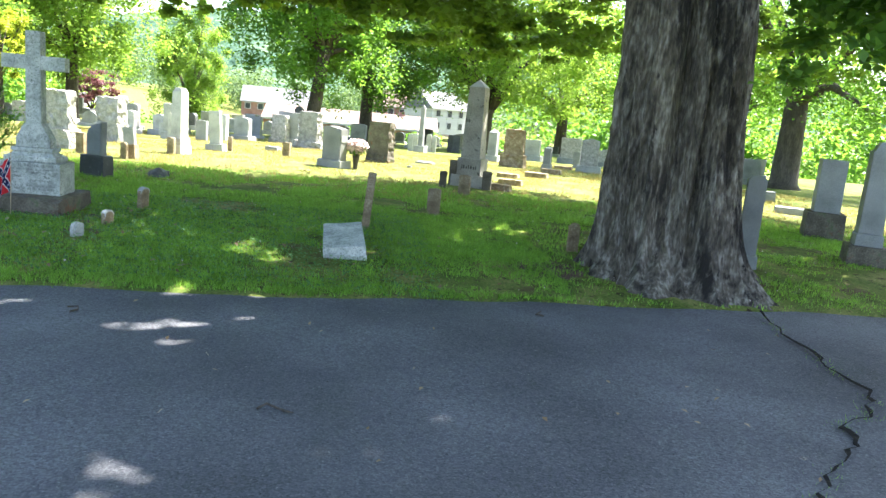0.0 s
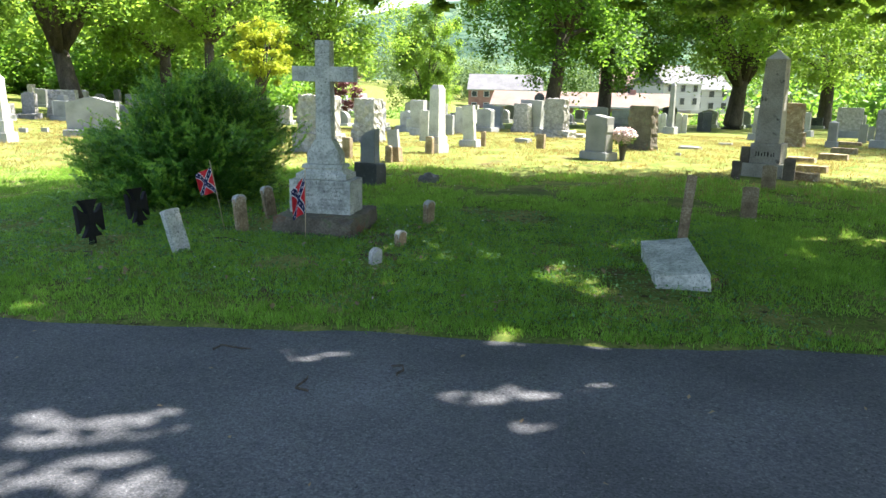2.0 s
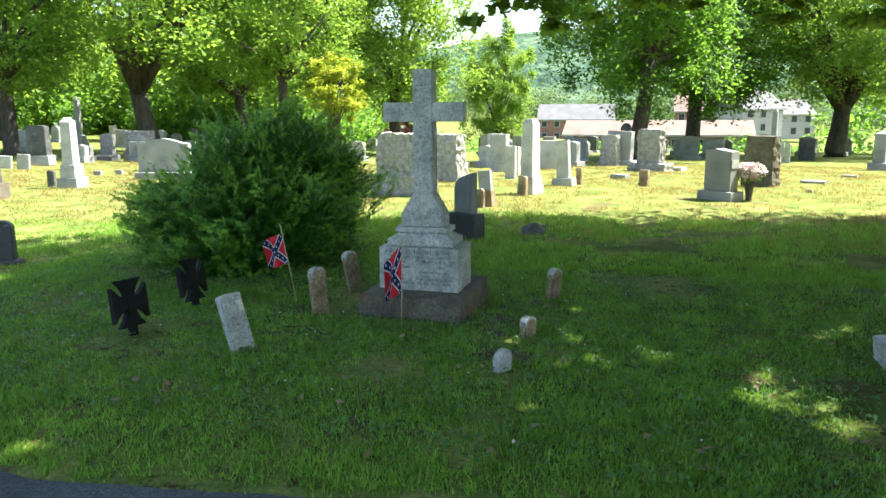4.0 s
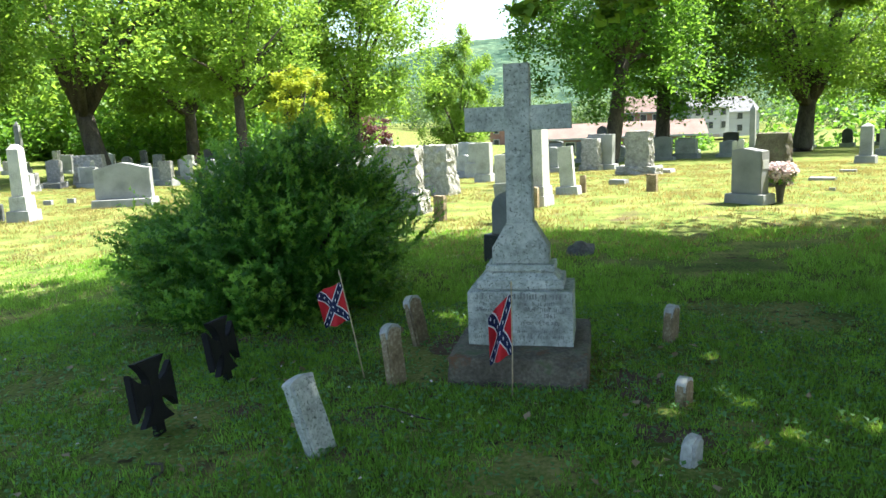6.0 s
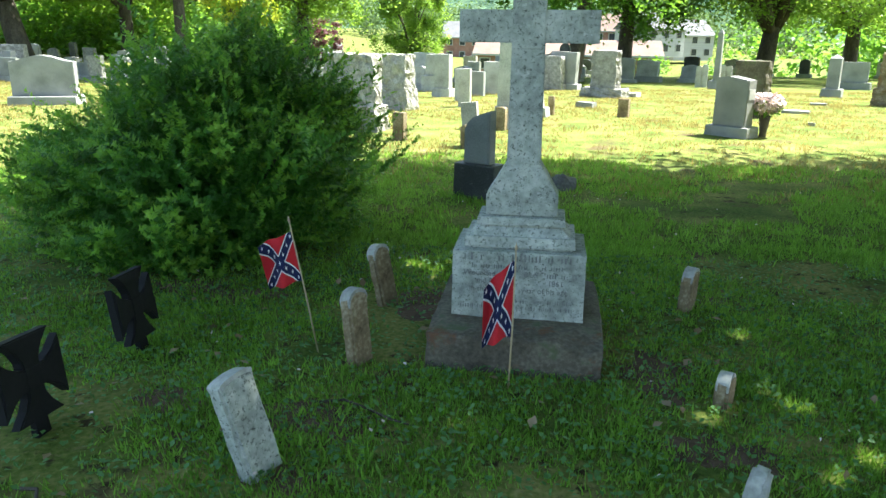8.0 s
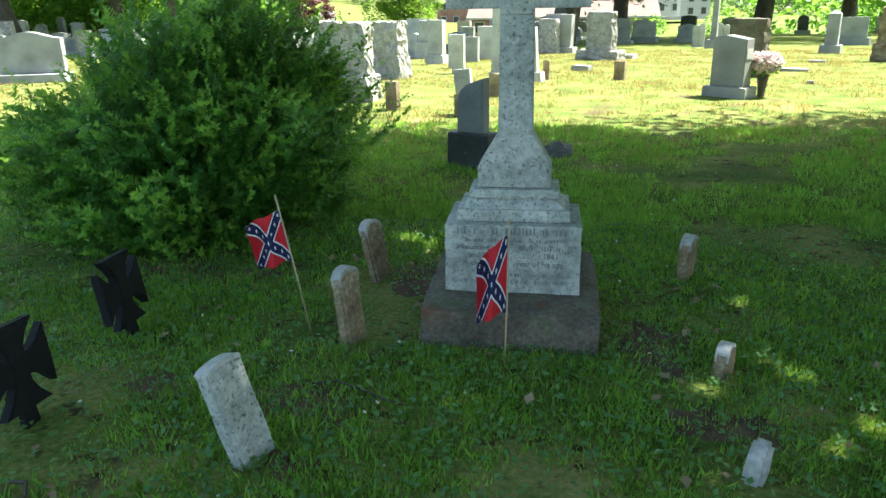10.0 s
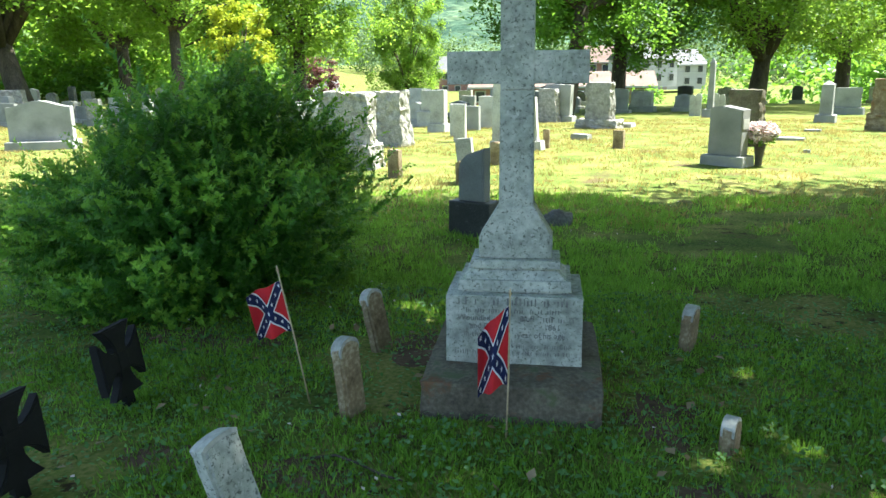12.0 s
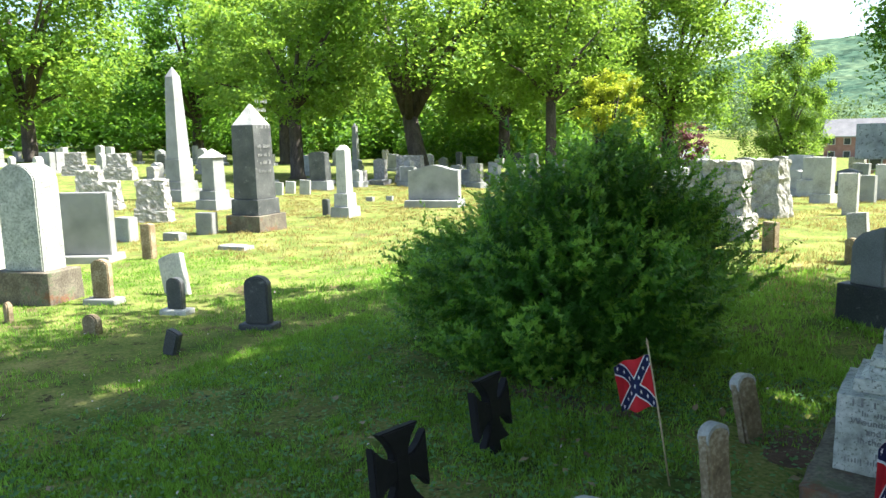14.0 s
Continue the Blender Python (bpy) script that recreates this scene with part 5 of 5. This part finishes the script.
twig_at(-1.9, 4.9, 0.14, -0.8)
twig_at(1.2, 5.4, 0.12, 1.9)
twig_at(-2.9, 4.9, 0.2, 0.5)

# a grown-over crack across the road
pts = [(3.21, 6.0), (2.98, 5.35), (3.02, 5.0), (2.90, 4.6), (2.88, 4.2), (2.66, 3.85), (2.36, 3.62), (2.28, 3.4), (2.06, 3.2), (1.78, 2.95), (1.71, 2.6), (1.46, 2.2)]
left, right = [], []
rr = random.Random(8)
fine = []
for (ax, ay), (bx, by) in zip(pts, pts[1:]):
    for k in range(4):
        t = k / 4
        fine.append((ax + (bx - ax) * t + rr.uniform(-0.03, 0.03), ay + (by - ay) * t + rr.uniform(-0.03, 0.03)))
bm = bmesh.new()
prev = None
for x, y in fine:
    w = rr.uniform(0.008, 0.026)
    cur = (bm.verts.new((x - w, y - w * 0.5, 0.009)), bm.verts.new((x + w, y + w * 0.5, 0.009)))
    if prev:
        bm.faces.new((prev[0], prev[1], cur[1], cur[0]))
    prev = cur
tagged(part("road_crack", bm, CRACK), "soil-filled crack across the asphalt", "crack", kind="structure")
cx = np.repeat(np.array([p[0] for p in fine]), 26) + RNG.normal(size=len(fine) * 26) * 0.03
cy = np.repeat(np.array([p[1] for p in fine]), 26) + RNG.normal(size=len(fine) * 26) * 0.03
some = RNG.uniform(size=len(cx)) < 0.4 + 0.5 * np.sin(cy * 7)
cx, cy = cx[some], cy[some]
g = blades("crack_grass", cx, cy, RNG.uniform(0.03, 0.06, len(cx)), RNG.uniform(0.002, 0.004, len(cx)), GRASS, "tufts of grass growing in the crack")


def soil_patch(x, y, rx, ry, seed):
    """Worn earth: a low irregular sheet on the lawn."""
    rr = random.Random(seed)
    bm = bmesh.new()
    c = bm.verts.new((0, 0, 0.014))
    ring = []
    for k in range(22):
        a = 2 * math.pi * k / 22
        q = rr.uniform(0.6, 1.1)
        px, py = math.cos(a) * rx * q, math.sin(a) * ry * q
        ring.append(bm.verts.new((px, py, gz(x + px, y + py) - gz(x, y) - 0.002)))
    for k in range(22):
        bm.faces.new((c, ring[k], ring[(k + 1) % 22]))
    ob = part("bare_soil", bm, SOIL, smooth=True)
    ob.matrix_world = pose(x, y, gz(x, y))
    return tagged(ob, "bare reddish soil worn through the grass", "soil", "patches of bare soil", "structure")


for i, (x, y, rx, ry) in enumerate(((-4.0, 6.9, 0.32, 0.2), (-2.7, 7.55, 0.22, 0.3), (-3.75, 8.2, 0.3, 0.3), (-4.55, 7.0, 0.22, 0.15), (-5.0, 8.2, 0.7, 0.22), (-2.3, 8.5, 0.28, 0.16), (-0.1, 6.9, 0.24, 0.45), (-3.95, 6.55, 0.2, 0.12), (-2.55, 6.95, 0.3, 0.16), (0.55, 9.2, 0.5, 0.25), (1.55, 6.8, 0.4, 0.4))):
    soil_patch(x, y, rx, ry, i)


def flower_vase(x, y):
    t = thing("flower_vase", pose(x, y, gz(x, y) - 0.01), "dark grave vase holding a bunch of pale pink flowers", "vase")
    prof = [(0.045, 0), (0.05, 0.02), (0.045, 0.05), (0.065, 0.2), (0.08, 0.3), (0.075, 0.3)]
    part("vase", tube([(0, 0, b) for a, b in prof], [a for a, b in prof], 14), BROWNSTONE, t, smooth=True)
    c = RNG.normal(size=(900, 3))
    c /= np.linalg.norm(c, axis=1)[:, None]
    c = c * RNG.uniform(0.6, 1, 900)[:, None] * np.array([0.24, 0.24, 0.15]) + np.array([0, 0, 0.46])
    for nm, pp, mt in (("bouquet", c[:700], PETAL), ("foliage", c[700:] * np.array([0.9, 0.9, 0.85]), LEAF)):
        o = leaves(nm, pp, 0.06, mt, 0.9)
        o.parent = t
        o["kind"] = "stuff"


flower_vase(-0.40, 15.40)

# ---- the far rows ----
rr = random.Random(31)


def far_row(x0, y0, dx, dy, n, mat, label, rot, hmin=0.45, hmax=0.95):
    """A row of plain headstones, each of its own size and lean."""
    for i in range(n):
        x, y = x0 + dx * i + rr.uniform(-0.5, 0.5), y0 + dy * i + rr.uniform(-0.6, 0.6)
        w, h = rr.uniform(0.4, 0.9), rr.uniform(hmin, hmax)
        tablet(x, y, w, h, rr.uniform(0.18, 0.3), rr.choice(("flat", "low", "round", "serpentine", "flat")), rr.choice(mat), label, rot + rr.uniform(-6, 6), (w + 0.25, 0.45, rr.uniform(0.12, 0.25)), GREY_GRANITE, 0, rr.uniform(-2, 2))


LIGHT = (WHITE_STONE, GREY_GRANITE, RUSTIC)
far_row(-12.5, 26.0, 1.9, 0.4, 6, LIGHT, "pale headstone on a base in a sunlit row", -25)
far_row(-13.0, 32.0, 1.5, 0.5, 11, LIGHT, "pale headstone on a base in a sunlit row", -25)
far_row(-14.0, 39.0, 1.7, 0.4, 13, (*LIGHT, DARK_GRANITE), "weathered headstone on a base in a far row", -25)
far_row(-12.0, 47.0, 2.0, 0.2, 15, (*LIGHT, DARK_GRANITE), "weathered headstone on a base in a far row", -25)
far_row(-34.0, 20.0, 1.6, 1.5, 9, LIGHT, "pale headstone on a base in a sunlit row", -9)
far_row(-42.0, 22.0, 1.7, 1.7, 14, (*LIGHT, DARK_GRANITE), "weathered headstone on a base in a far row", -9)
far_row(-50.0, 23.0, 1.9, 1.9, 17, (*LIGHT, DARK_GRANITE), "weathered headstone on a base in a far row", -9, 0.5, 1.1)
far_row(-58.0, 27.0, 2.0, 1.9, 16, (*LIGHT, DARK_GRANITE), "weathered headstone on a base under the far trees", -9, 0.5, 1.1)
far_row(-24.0, 27.0, 1.7, 1.6, 7, LIGHT, "pale headstone on a base in a sunlit row", -9)
far_row(6.5, 24.0, 1.8, 0.6, 6, LIGHT, "pale headstone on a base beyond the tree", -25)
far_row(7.0, 33.0, 1.8, 0.4, 8, LIGHT, "pale headstone on a base beyond the tree", -25)
far_row(-31.0, 23.0, 1.5, 1.5, 9, LIGHT, "pale headstone on a base in a sunlit row", -9)

# pale plaque let into the side of the grey granite headstone
for ob in [o for o in bpy.data.objects if o.get("label", "").startswith("grey granite headstone with a pale plaque")]:
    stone = [c for c in ob.children if c.name.startswith("tablet")][0]
    w = max(v.co.x for v in stone.data.vertices)
    part("plaque", prism(0.012, 0.17, 0.13, 0.52, 1, bevel=0.001, x0=w + 0.002), WHITE_STONE, ob, "pale plaque")

# worn name on the obelisk's base, kept as plain bars
for ob in [o for o in bpy.data.objects if o.name.startswith("monument") and o.get("label", "").startswith("tall tapered granite")]:
    rb = random.Random(2)
    base = [c for c in ob.children if c.name.startswith("base")][0]
    worn_lines(ob, -0.19, 0.19, sum(v.co.z for v in base.data.vertices) / len(base.data.vertices) - 0.04, 0.08, min(v.co.y for v in base.data.vertices) - 0.001, CRACK, rb)
for ob in [o for o in bpy.data.objects if o.name.startswith("monument") and o.get("label", "").startswith("tall dark granite")]:
    rb = random.Random(5)
    pad = new("inscription")
    pad.parent = ob
    pad.matrix_basis = pose(0, 0, 0, 0, 0, 90)
    for k, z in enumerate((1.1, 1.25, 1.4, 1.55, 1.9, 2.05, 2.2, 2.35)):
        worn_lines(pad, -0.18, 0.2, z, 0.07, -0.272, GREY_GRANITE, rb)
